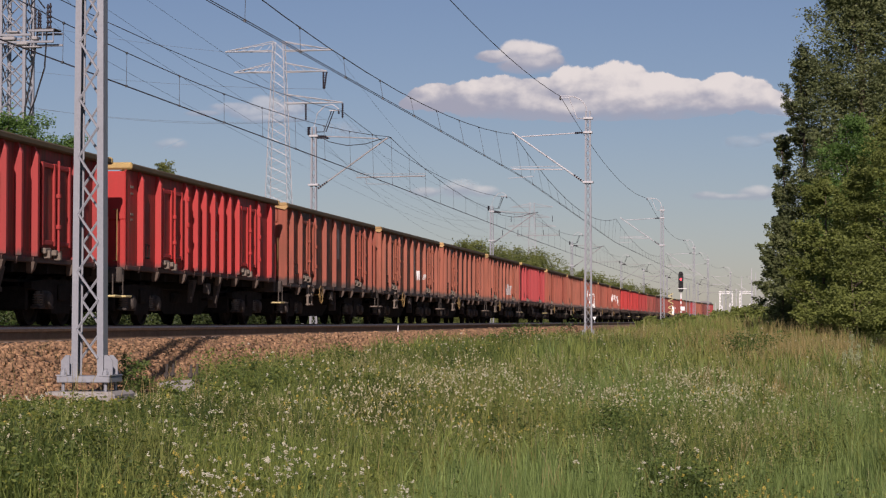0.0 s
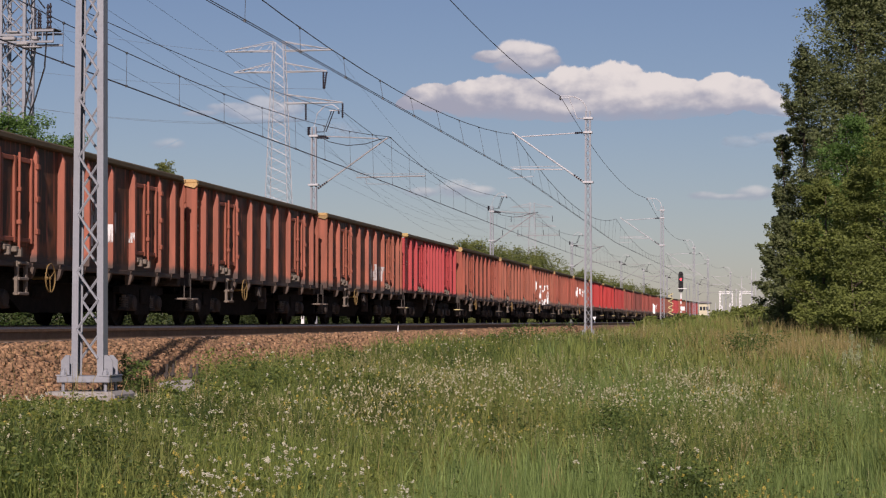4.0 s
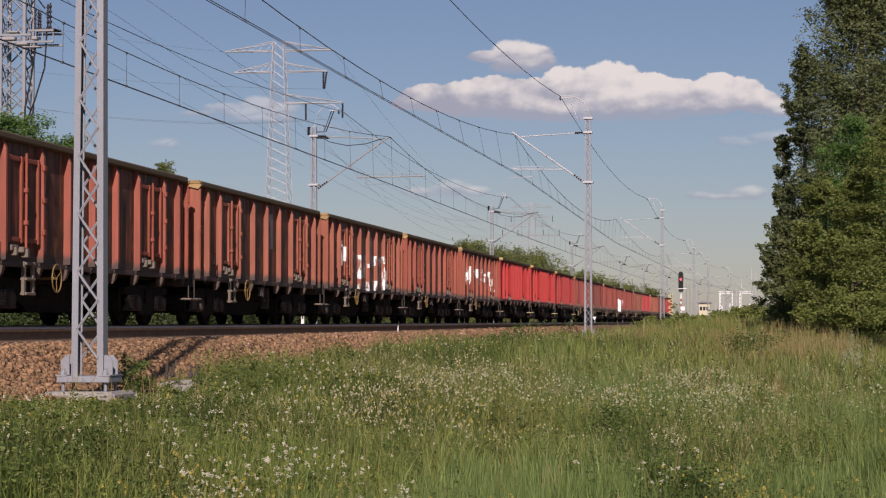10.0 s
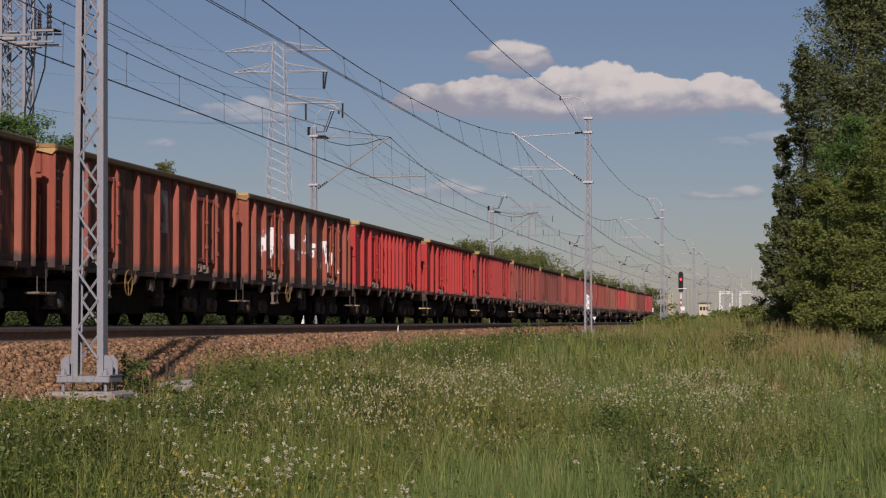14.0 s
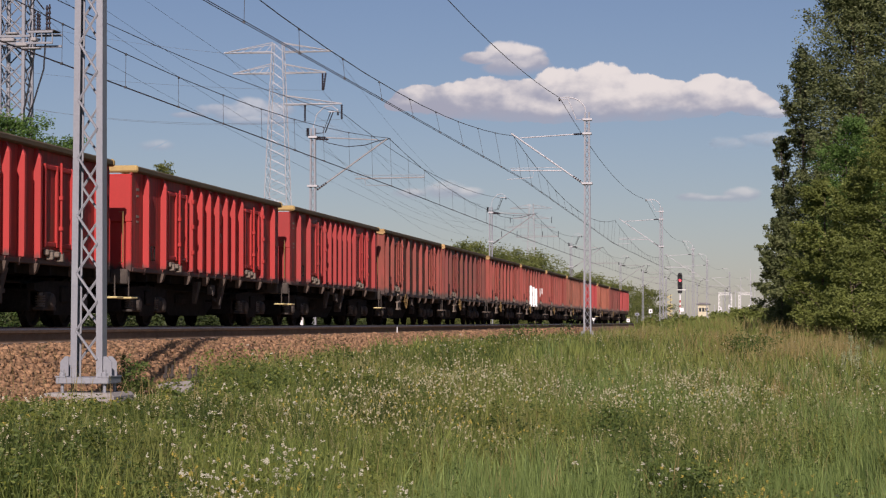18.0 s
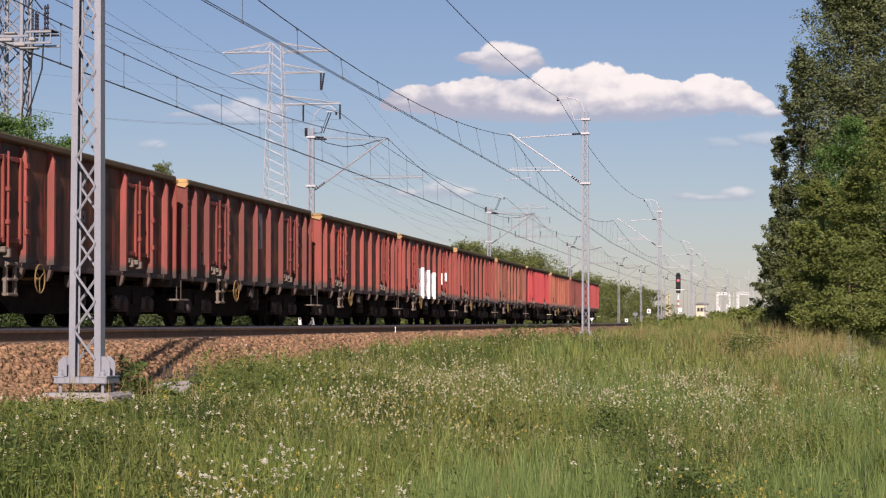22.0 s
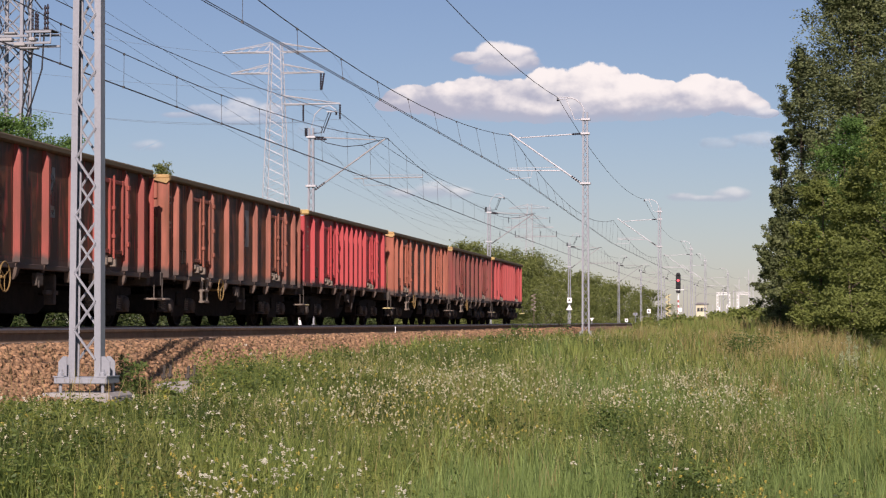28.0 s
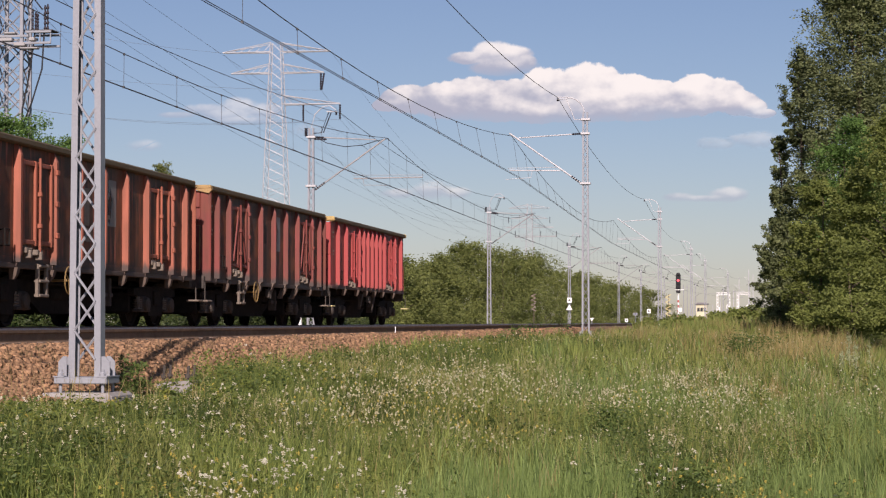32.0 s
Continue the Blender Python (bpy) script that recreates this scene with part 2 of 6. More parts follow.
# ---- mesh helpers ----
class Geo:
    """Collects vertices and faces for one mesh."""

    def __init__(self):
        self.v, self.f = [], []

    def add(self, vs, fs):
        n = len(self.v)
        self.v.extend(vs)
        self.f.extend(tuple(i + n for i in q) for q in fs)
        return self

    def box(self, x0, x1, y0, y1, z0, z1, c=0.0):
        if not c:
            return self.add([(x0, y0, z0), (x1, y0, z0), (x1, y1, z0), (x0, y1, z0), (x0, y0, z1), (x1, y0, z1), (x1, y1, z1), (x0, y1, z1)],
                            [(0, 3, 2, 1), (4, 5, 6, 7), (0, 1, 5, 4), (1, 2, 6, 5), (2, 3, 7, 6), (3, 0, 4, 7)])
        pts, key = [], {}
        X, Y, Z = (x0, x1), (y0, y1), (z0, z1)
        sg = (1, -1)
        for i in (0, 1):
            for j in (0, 1):
                for k in (0, 1):
                    for a in range(3):
                        d = [c * sg[i], c * sg[j], c * sg[k]]
                        d[a] = 0
                        key[i, j, k, a] = len(pts)
                        pts.append((X[i] + d[0], Y[j] + d[1], Z[k] + d[2]))
        fs = []
        for a in range(3):
            b, e = (a + 1) % 3, (a + 2) % 3
            for s in (0, 1):
                q = []
                for (m, n) in ((0, 0), (1, 0), (1, 1), (0, 1)):
                    ix = [0, 0, 0]
                    ix[a], ix[b], ix[e] = s, m, n
                    q.append(key[(*ix, a)])
                fs.append(tuple(q) if s else tuple(q[::-1]))
            for m in (0, 1):
                for n in (0, 1):
                    q = []
                    for s, ax in ((0, b), (1, b), (1, e), (0, e)):
                        ix = [0, 0, 0]
                        ix[a], ix[b], ix[e] = s, m, n
                        q.append(key[(*ix, ax)])
                    fs.append(tuple(q) if (m + n) % 2 else tuple(q[::-1]))
        for i in (0, 1):
            for j in (0, 1):
                for k in (0, 1):
                    q = tuple(key[i, j, k, a] for a in range(3))
                    fs.append(q if (i + j + k) % 2 else q[::-1])
        return self.add(pts, fs)

    def loft(self, rings, caps=True, closed=True):
        n = len(rings[0])
        vs = [p for r in rings for p in r]
        fs = []
        for i in range(len(rings) - 1):
            for j in range(n if closed else n - 1):
                k = (j + 1) % n
                fs.append((i * n + j, i * n + k, (i + 1) * n + k, (i + 1) * n + j))
        if caps and closed:
            fs.append(tuple(range(n))[::-1])
            fs.append(tuple((len(rings) - 1) * n + j for j in range(n)))
        return self.add(vs, fs)

    def tube(self, pts, r, n=6, r2=None):
        pts = [Vector(p) for p in pts]
        rings = []
        for i, p in enumerate(pts):
            d = (pts[min(i + 1, len(pts) - 1)] - pts[max(i - 1, 0)]).normalized()
            a = d.cross(Vector((0, 0, 1)) if abs(d.z) < 0.9 else Vector((1, 0, 0))).normalized()
            b = d.cross(a)
            rr = r if r2 is None else r + (r2 - r) * i / (len(pts) - 1)
            rings.append([tuple(p + rr * (math.cos(2 * math.pi * j / n) * a + math.sin(2 * math.pi * j / n) * b)) for j in range(n)])
        return self.loft(rings)

    def lathe(self, profile, centre, axis="z", n=16):
        """profile: (radius, along) pairs, turned round an axis through centre."""
        rings = []
        for r, h in profile:
            ring = []
            for j in range(n):
                a = 2 * math.pi * j / n
                u, v = r * math.cos(a), r * math.sin(a)
                q = {"z": (u, v, h), "x": (h, u, v), "y": (v, h, u)}[axis]
                ring.append(tuple(centre[i] + q[i] for i in range(3)))
            rings.append(ring)
        return self.loft(rings)

    def mesh(self, name, *mats):
        me = bpy.data.meshes.new(name)
        me.from_pydata(self.v, [], self.f)
        for m in mats:
            me.materials.append(m)
        me.update()
        return me


def part(name, geo, material, parent, label="", at=None):
    me = geo if isinstance(geo, bpy.types.Mesh) else geo.mesh(name, material)
    ob = new(name, me)
    ob.parent = parent
    if at is not None:
        ob.location = at
    if label:
        ob["label"] = label
    return ob


def thing(name, m, label, category, group="", kind=""):
    ob = new(name)
    ob.matrix_basis = m
    return tagged(ob, label, category, group, kind)


def np_mesh(name, verts, faces, mats=(), index=None, smooth=False):
    """A mesh from numpy arrays: verts (n,3); faces a list of (m,k) arrays."""
    me = bpy.data.meshes.new(name)
    verts = np.asarray(verts, np.float32)
    me.vertices.add(len(verts))
    me.vertices.foreach_set("co", verts.ravel())
    loops = np.concatenate([f.ravel() for f in faces]).astype(np.int32)
    sizes = np.concatenate([np.full(len(f), f.shape[1]) for f in faces])
    starts = np.concatenate([[0], np.cumsum(sizes)[:-1]]).astype(np.int32)
    me.loops.add(len(loops))
    me.loops.foreach_set("vertex_index", loops)
    me.polygons.add(len(sizes))
    me.polygons.foreach_set("loop_start", starts)
    for m in mats:
        me.materials.append(m)
    if index is not None:
        me.polygons.foreach_set("material_index", np.asarray(index, np.int32))
    if smooth:
        me.polygons.foreach_set("use_smooth", np.ones(len(sizes), bool))
    me.update(calc_edges=True)
    me.validate()
    return me


# ---- plan: the line runs along +y, rail tops at z = 0, and bends gently to +x far off ----
NEAR_X, FAR_X = -9.05, -13.62
BEND_Y, BEND_R = 185.0, 3600.0
MAST_X, FMAST_X = -6.03, -16.5


def bend(y):
    return (y - BEND_Y) ** 2 / (2 * BEND_R) if y > BEND_Y else 0.0


def heading(y):
    return -math.degrees(math.atan((y - BEND_Y) / BEND_R)) if y > BEND_Y else 0.0


def smooth(a, b, x):
    t = np.clip((x - a) / (b - a), 0, 1)
    return t * t * (3 - 2 * t)


def ground_z(x, y):
    """Height of the land: flat by the line, a dip where the camera stands, a low rise under the trees."""
    x, y = np.asarray(x, float), np.asarray(y, float)
    dip = np.interp(x, [-6.2, -4.2, -2.4, 0, 9], [0, 0.3, 0.75, 1.0, 0.95])
    z = -0.62 - dip * np.exp(-(y / 40.0) ** 2)
    z = z + 0.32 * smooth(-5, -1, x) * smooth(35, 80, y) * (1 - smooth(150, 260, y))
    z = z - 0.25 * smooth(-17, -24, x)
    z = z + 0.05 * np.sin(x * 1.3 + y * 0.37) * np.sin(y * 0.71) * smooth(-7, -5, x)
    return z


def build_ground():
    xs = np.concatenate([[-4500, -2000, -900, -400, -200, -120, -80, -60, -45], np.arange(-35, 30.1, 0.5), [36, 45, 60, 80, 120, 200, 400, 900, 2000, 4500]])
    ys = np.concatenate([[-4500, -1500, -500, -200, -100, -60, -30], np.arange(-15, 60, 0.6), np.arange(60, 200, 3.0), [210, 230, 260, 300, 350, 400, 500, 650, 900, 1300, 2000, 3000, 4500]])
    X, Y = np.meshgrid(xs, ys)
    V = np.stack([X, Y, ground_z(X, Y)], -1).reshape(-1, 3)
    nx, ny = len(xs), len(ys)
    i = (np.arange(ny - 1)[:, None] * nx + np.arange(nx - 1)).ravel()
    F = np.stack([i, i + 1, i + nx + 1, i + nx], 1)
    ob = new("ground", np_mesh("ground", V, [F], [SOIL], smooth=True))
    tagged(ob, "flat meadow soil under long summer grass", "ground", kind="structure")


def sweep(profile, ys, closed=False):
    g = Geo()
    g.loft([[(x + bend(y), y, z) for x, z in profile] for y in ys], caps=False, closed=closed)
    return g


LINE_YS = [-60, -20, 0, 20, 60, 120, 195, 230, 270, 310, 350, 400, 460, 540, 640, 760, 900]


def build_track():
    g = sweep([(-18.6, -0.95), (-17.2, -0.72), (-15.9, -0.2), (-15.4, -0.17), (-11.9, -0.17), (-11.3, -0.24), (-10.8, -0.17), (-7.55, -0.17), (-7.15, -0.2), (-6.35, -0.6), (-5.8, -0.9)][::-1], LINE_YS)
    bed = tagged(new("ballast_bed", g.mesh("ballast_bed", BALLAST)), "rust-stained crushed stone ballast under both tracks", "ballast", kind="structure")
    for name, cx in (("track", NEAR_X), ("track", FAR_X)):
        tr = thing(name, pose(0, 0, 0), "railway track with rusty rails on concrete sleepers", "railway track", "tracks of the line", "structure")
        for s in (-0.7535, 0.7535):
            x = cx + s
            prof = [(-0.0725, -0.17), (0.0725, -0.17), (0.0725, -0.158), (0.012, -0.142), (0.009, -0.05), (0.034, -0.04), (0.036, -0.008), (-0.036, -0.008), (-0.034, -0.04), (-0.009, -0.05), (-0.012, -0.142), (-0.0725, -0.158)]
            rail = part("rail", sweep([(x + a, z) for a, z in prof], LINE_YS, True), RAILST, tr)
            part("rail_head", sweep([(x - 0.034, -0.0078), (x + 0.034, -0.0078), (x + 0.027, 0.0), (x - 0.027, 0.0)], LINE_YS, True), RAILTOP, rail, "bright worn running surface")
        sg = Geo()
        sg.loft([[(-1.3, a, -0.33), (1.3, a, -0.33), (1.3, b, -0.165), (0.9, b, -0.165), (0.6, b, -0.172), (0.3, b, -0.195), (-0.3, b, -0.195), (-0.6, b, -0.172), (-0.9, b, -0.165), (-1.3, b, -0.165)] for a, b in ((-0.14, -0.115), (0.14, 0.115))])
        for s in (-0.7535, 0.7535):
            for e in (-0.11, 0.11):
                sg.box(s + e - 0.035, s + e + 0.035, -0.05, 0.05, -0.166, -0.148, 0.008)
        me = sg.mesh("sleeper", TIE)
        rest = Geo()
        y = -6.0
        while y < 420:
            if cx == NEAR_X and 8 < y < 118:
                part("sleeper", me, CONCRETE, tr, at=(cx, y, 0))
            else:
                rest.box(cx - 1.3 + bend(y), cx + 1.3 + bend(y), y - 0.13, y + 0.13, -0.33, -0.166)
            y += 0.6
        far = part("far_sleepers", rest, TIE, tr)
        far["kind"] = "stuff"
    return bed


build_ground()
BED = build_track()


# ---- the coal wagons ----
BODY = 13.06         # body length
HALF = BODY / 2


def rib_mesh(name, z0, z1, deep, top_taper, wide, narrow, material, foot=False):
    """A pressed vertical stiffener on a wall at x = 0, standing out to +x; foot: a gusset below."""
    g = Geo()
    if foot:
        lv = [(z0, 0.02, 0.6), (z0 + 0.12, deep * 0.45, 0.7), (z0 + 0.26, deep, 0.9), (z1, deep, 1.0)]
    else:
        lv = [(z0, deep, 1.0), (z1 - top_taper, deep, 1.0), (z1, deep * 0.4, 0.8)]
    g.loft([[(-0.01, -wide * s, z), (d, -narrow * s, z), (d, narrow * s, z), (-0.01, wide * s, z)] for z, d, s in lv])
    return g.mesh(name, material)


def wheelset_geo():
    g = Geo()
    for s in (-1, 1):
        g.lathe([(0.02, -0.068), (0.2, -0.068), (0.22, -0.03), (0.38, -0.02), (0.4, -0.06), (0.455, -0.065), (0.46, 0.03), (0.49, 0.04), (0.49, 0.066), (0.4, 0.066), (0.38, 0.02), (0.2, 0.04), (0.02, 0.04)][::-1] if s < 0 else
                [(0.02, 0.068), (0.2, 0.068), (0.22, 0.03), (0.38, 0.02), (0.4, 0.06), (0.455, 0.065), (0.46, -0.03), (0.49, -0.04), (0.49, -0.066), (0.4, -0.066), (0.38, -0.02), (0.2, -0.04), (0.02, -0.04)],
                (s * 0.75, 0, 0), "x", 24)
    g.tube([(-0.98, 0, 0), (0.98, 0, 0)], 0.08, 10)
    return g


def build_bogie(wagon, y, ms):
    bg_ = part("bogie", ms["bolster"], None, wagon, at=(0, y, 0))
    part("pivot", ms["pivot"], None, bg_)
    for e in (-1.45, 1.45):
        part("end_beam", ms["beam"], None, bg_, at=(0, e, 0))
    for s in (-1, 1):
        sf = part("side_frame", ms["side_frame"], None, bg_, at=(s * 1.0, 0, 0))
        for e in (-0.9, 0.9):
            part("axle_box", ms["axle_box"], None, bg_, at=(s * 1.03, e, 0.46))
            for q in (-0.24, 0.24):
                part("spring", ms["spring"], None, bg_, at=(s * 1.03, e + q, 0.42))
    for e in (-0.9, 0.9):
        for s in (-1, 1):
            for q in (-0.53, 0.53):
                part("brake_block", ms["block"], None, bg_, at=(s * 0.76, e + q, 0.44))
        ws = part("wheelset", ms["wheelset"], None, bg_, at=(0, e, 0.46))
        WHEELSETS.append(ws)
    return bg_


WHEELSETS = []


def bogie_meshes():
    ms = {}
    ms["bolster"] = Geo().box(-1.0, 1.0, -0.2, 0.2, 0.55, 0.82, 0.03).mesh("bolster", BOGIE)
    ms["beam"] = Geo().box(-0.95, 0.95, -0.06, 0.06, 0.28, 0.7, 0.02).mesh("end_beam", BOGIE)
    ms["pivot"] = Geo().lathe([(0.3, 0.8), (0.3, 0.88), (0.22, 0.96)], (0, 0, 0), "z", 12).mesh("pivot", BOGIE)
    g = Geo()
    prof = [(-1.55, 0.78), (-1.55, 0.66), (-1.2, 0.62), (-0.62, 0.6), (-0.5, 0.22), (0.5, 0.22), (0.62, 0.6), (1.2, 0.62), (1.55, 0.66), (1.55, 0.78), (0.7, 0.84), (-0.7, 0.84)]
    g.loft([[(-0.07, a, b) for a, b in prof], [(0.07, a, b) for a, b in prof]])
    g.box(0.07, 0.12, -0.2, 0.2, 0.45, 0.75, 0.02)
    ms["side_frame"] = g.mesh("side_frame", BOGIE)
    g = Geo().box(-0.09, 0.09, -0.17, 0.17, -0.16, 0.17, 0.03)
    g.lathe([(0.15, 0.09), (0.15, 0.15), (0.11, 0.18), (0.02, 0.18)], (0, 0, 0), "x", 12)
    g.box(-0.1, 0.1, -0.36, 0.36, -0.16, -0.1, 0.015)
    ms["axle_box"] = g.mesh("axle_box", GRIME)
    g = Geo()
    for i in range(5):
        g.lathe([(0.085, i * 0.045 - 0.06), (0.1, i * 0.045 - 0.045), (0.085, i * 0.045 - 0.03)], (0, 0, 0), "z", 10)
    g.tube([(0, 0, -0.07), (0, 0, 0.2)], 0.05, 6)
    ms["spring"] = g.mesh("spring", CHALKY)
    ms["block"] = Geo().box(-0.06, 0.06, -0.05, 0.05, -0.2, 0.2, 0.02).box(-0.03, 0.03, -0.03, 0.03, 0.18, 0.4).mesh("brake_block", BOGIE)
    ms["wheelset"] = wheelset_geo().mesh("wheelset", BOGIE)
    return ms


BMS = bogie_meshes()


def build_wagon(red):
    """One four-axle open wagon about its middle, z = 0 at the rail. red: closer ribs and a smooth yellow-topped end."""
    w = thing("coal_wagon", pose(0, 0, 0), "", "freight wagon", "wagons of the coal train")
    W, PX, TOP = 1.45, 1.33, 3.23
    inner = [-2.31, -1.5, -0.77, 0, 0.77, 1.5, 2.31] if red else [-2.88, -1.44, 0, 1.44, 2.88]
    ends = [-5.7, 5.7] if red else [-5.82, 5.82]
    doors = (-3.39, 3.39) if red else (-3.78, 3.78)
    posts = [-4.42, 4.42] if red else [-4.73, 4.73]
    ribs = inner + ends + posts
    footed = (-4.42, -2.31, -0.77, 0.77, 2.31, 4.42) if red else (-4.73, -2.88, -1.44, 1.44, 2.88, 4.73)
    ZS, zl = (1.3, 1.1) if red else (1.22, 1.0)
    rib = rib_mesh("rib", zl + 0.1, TOP - 0.13, W - PX, 0.17, 0.07, 0.045, PAINT)
    rib_foot = rib_mesh("rib_foot", zl - 0.04, zl + 0.1, W - PX, 0, 0.07, 0.045, PAINT, True)
    bracket = Geo().loft([[(-0.06, -0.09, zl + 0.01), (0.09, -0.09, zl + 0.01), (0.09, 0.06, zl + 0.01), (-0.06, 0.06, zl + 0.01)], [(-0.08, -0.06, zl - 0.12), (0.05, -0.06, zl - 0.12), (0.05, 0.05, zl - 0.12), (-0.08, 0.05, zl - 0.12)],
                          [(-0.08, -0.035, zl - 0.19), (0.0, -0.035, zl - 0.19), (0.0, 0.035, zl - 0.19), (-0.08, 0.035, zl - 0.19)]]).mesh("bracket_foot", DUSTY)
    door_me = Geo().box(-0.005, 0.035, -0.8, 0.8, 1.36, TOP - 0.33, 0.01).mesh("door", PAINT)
    stile_me = Geo().box(0.033, 0.085, -0.045, 0.045, 1.4, TOP - 0.36, 0.012).mesh("stile", PAINT)
    cross_me = Geo().box(0.034, 0.07, -0.68, 0.68, -0.04, 0.04, 0.01).mesh("cross_rail", PAINTFIT)
    bar_me = Geo().tube([(0.11, 0, 1.3), (0.11, 0, TOP - 0.3)], 0.024, 8).mesh("lock_bar", PAINT)
    keeper_me = Geo().box(0.06, 0.15, -0.05, 0.05, -0.04, 0.04, 0.012).mesh("bar_keeper", PAINTFIT)
    hinge_me = Geo().box(-0.03, 0.025, -0.07, 0.07, -0.05, 0.05, 0.012).mesh("hinge", PAINTFIT)
    latch_me = Geo().box(0, 0.1, -0.16, 0.16, -0.06, 0.04, 0.015).box(0.02, 0.14, -0.05, 0.05, -0.14, 0.0, 0.012).mesh("latch", CHALKY)
    loop_me = Geo().tube([(0.0, -0.1, 1.62), (0.09, -0.1, 1.64), (0.09, -0.1, 1.36), (0.0, -0.1, 1.36)], 0.014, 5).tube([(0.09, -0.1, 1.64), (0.09, 0.12, 1.64), (0.09, 0.12, 1.36)], 0.014, 5).tube([(0.09, -0.1, 1.37), (0.09, 0.12, 1.37)], 0.02, 5).mesh("step_loop", BOGIE)
    for s in (-1, 1):
        turn = 0 if s > 0 else math.pi
        g = Geo().box(s * PX - 0.04, s * PX, -HALF, HALF, ZS - 0.02, TOP - 0.11)
        part("side_panel", g, PAINT, w)
        g = Geo().box(s * PX - 0.05, s * PX - 0.004, -HALF + 0.02, HALF - 0.02, zl + 0.02, ZS - 0.02)
        g.box(min(s * 1.2, s * (PX + 0.03)), max(s * 1.2, s * (PX + 0.03)), -HALF, HALF, zl, zl + 0.09, 0.01)
        part("skirt", g, PAINT, w, "sooty lower strip")
        x0, x1 = sorted((s * (PX - 0.06), s * (W - 0.01)))
        part("top_rim", Geo().box(x0, x1, -HALF + 0.05, HALF - 0.05, TOP - 0.13, TOP, 0.03), RIMTOP, w, "olive-brown worn rim")
        for y in ribs:
            r = part("rib", rib, PAINT, w, at=(s * PX, y, 0))
            f = part("rib_foot", rib_foot, None, w, at=(s * PX, y, 0))
            r.rotation_euler.z = f.rotation_euler.z = turn
            if y in footed:
                f = part("bracket_foot", bracket, None, w, at=(s * PX, y, 0))
                f.rotation_euler.z = turn
            if y in posts or (y in inner and abs(abs(y) - (2.31 if red else 2.88)) < 0.01):
                if abs(y) < 4 and y * s < 0 or abs(y) > 4 and y * s > 0:
                    for z in (1.62, 2.18, 2.74):
                        h = part("hinge", hinge_me, PAINT, w, at=(s * (W + 0.001), y, z))
                        h.rotation_euler.z = turn
        for y in doors:
            d = part("door", door_me, PAINT, w, at=(s * PX, y, 0))
            d.rotation_euler.z = turn
            part("lock_bar", bar_me, PAINT, d)
            for a in (-0.73, -0.1, 0.1, 0.73):
                part("stile", stile_me, PAINT, d, at=(0, a, 0))
            for z in (1.46, TOP - 0.41):
                part("cross_rail", cross_me, PAINT, d, at=(0, 0, z))
            for z in (1.75, 2.3):
                part("bar_keeper", keeper_me, PAINT, d, at=(0, 0, z))
            part("latch", latch_me, None, d, at=(0.02, 0.0, 1.3))
            part("latch", latch_me, None, d, at=(0.02, -0.55, 1.32))
        lp = part("step_loop", loop_me, None, w, "dark step loop", at=(s * PX, -s * 5.35, 0))
        lp.rotation_euler.z = turn
    # ends
    for e in (-1, 1):
        y0 = e * HALF
        if red:
            g = Geo().box(-PX, PX, min(y0, y0 - e * 0.05), max(y0, y0 - e * 0.05), 1.1, TOP - 0.16)
            g.box(-PX, PX, min(y0 - e * 0.01, y0 + e * 0.05), max(y0 - e * 0.01, y0 + e * 0.05), 2.1, TOP - 0.18, 0.02)
            ew = part("end_wall", g, PAINT, w)
            for x in (-1.28, -0.45, 0.45, 1.28):
                part("end_post", Geo().box(x - 0.06, x + 0.06, min(y0, y0 + e * 0.08), max(y0, y0 + e * 0.08), 1.1, 2.1, 0.015), PAINT, ew)
            a, b = sorted((y0 - e * 0.1, y0 + e * 0.04))
            part("end_rim", Geo().box(-W, W, a, b, TOP - 0.13, TOP + 0.012, 0.035), YELLOW, w, "yellow-painted end rim")
        else:
            g = Geo().box(-PX, PX, min(y0, y0 - e * 0.05), max(y0, y0 - e * 0.05), 1.1, TOP - 0.12)
            ew = part("end_wall", g, PAINT, w)
            for z in (1.5, 2.0, 2.45):
                part("end_rail", Geo().box(-PX + 0.18, PX - 0.18, min(y0, y0 + e * 0.035), max(y0, y0 + e * 0.035), z - 0.07, z + 0.07, 0.015), PAINT, ew)
            for x in (-1.3, 1.3):
                part("corner_post", Geo().box(x - 0.13, x + 0.13, min(y0, y0 + e * 0.04), max(y0, y0 + e * 0.04), 1.02, TOP - 0.15, 0.02), PAINT, ew)
            part("end_beam", Geo().box(-PX + 0.17, PX - 0.17, min(y0, y0 + e * 0.045), max(y0, y0 + e * 0.045), 2.72, TOP - 0.17, 0.015), PAINT, ew)
            a, b = sorted((y0 - e * 0.1, y0 + e * 0.045))
            part("end_rim", Geo().box(-W + 0.03, W - 0.03, a, b, TOP - 0.09, TOP + 0.01, 0.03), OCHRECAP, w, "faded ochre end rim")
            for x in (-1, 1):
                prof = [(x * 0.98, TOP - 0.085), (x * 1.44, TOP - 0.075), (x * 1.45, TOP - 0.12), (x * 1.38, TOP - 0.19), (x * 1.3, TOP - 0.17)]
                g = Geo().loft([[(q, y0 + e * 0.02, z) for q, z in prof], [(q, y0 + e * 0.09, z) for q, z in prof]])
                part("corner_cap", g, OCHRECAP, w, "ochre-painted corner gusset")
        part("headstock", Geo().box(-1.3, 1.3, min(y0, y0 + e * 0.2), max(y0, y0 + e * 0.2), 0.85, 1.15, 0.02), GRIME, w)
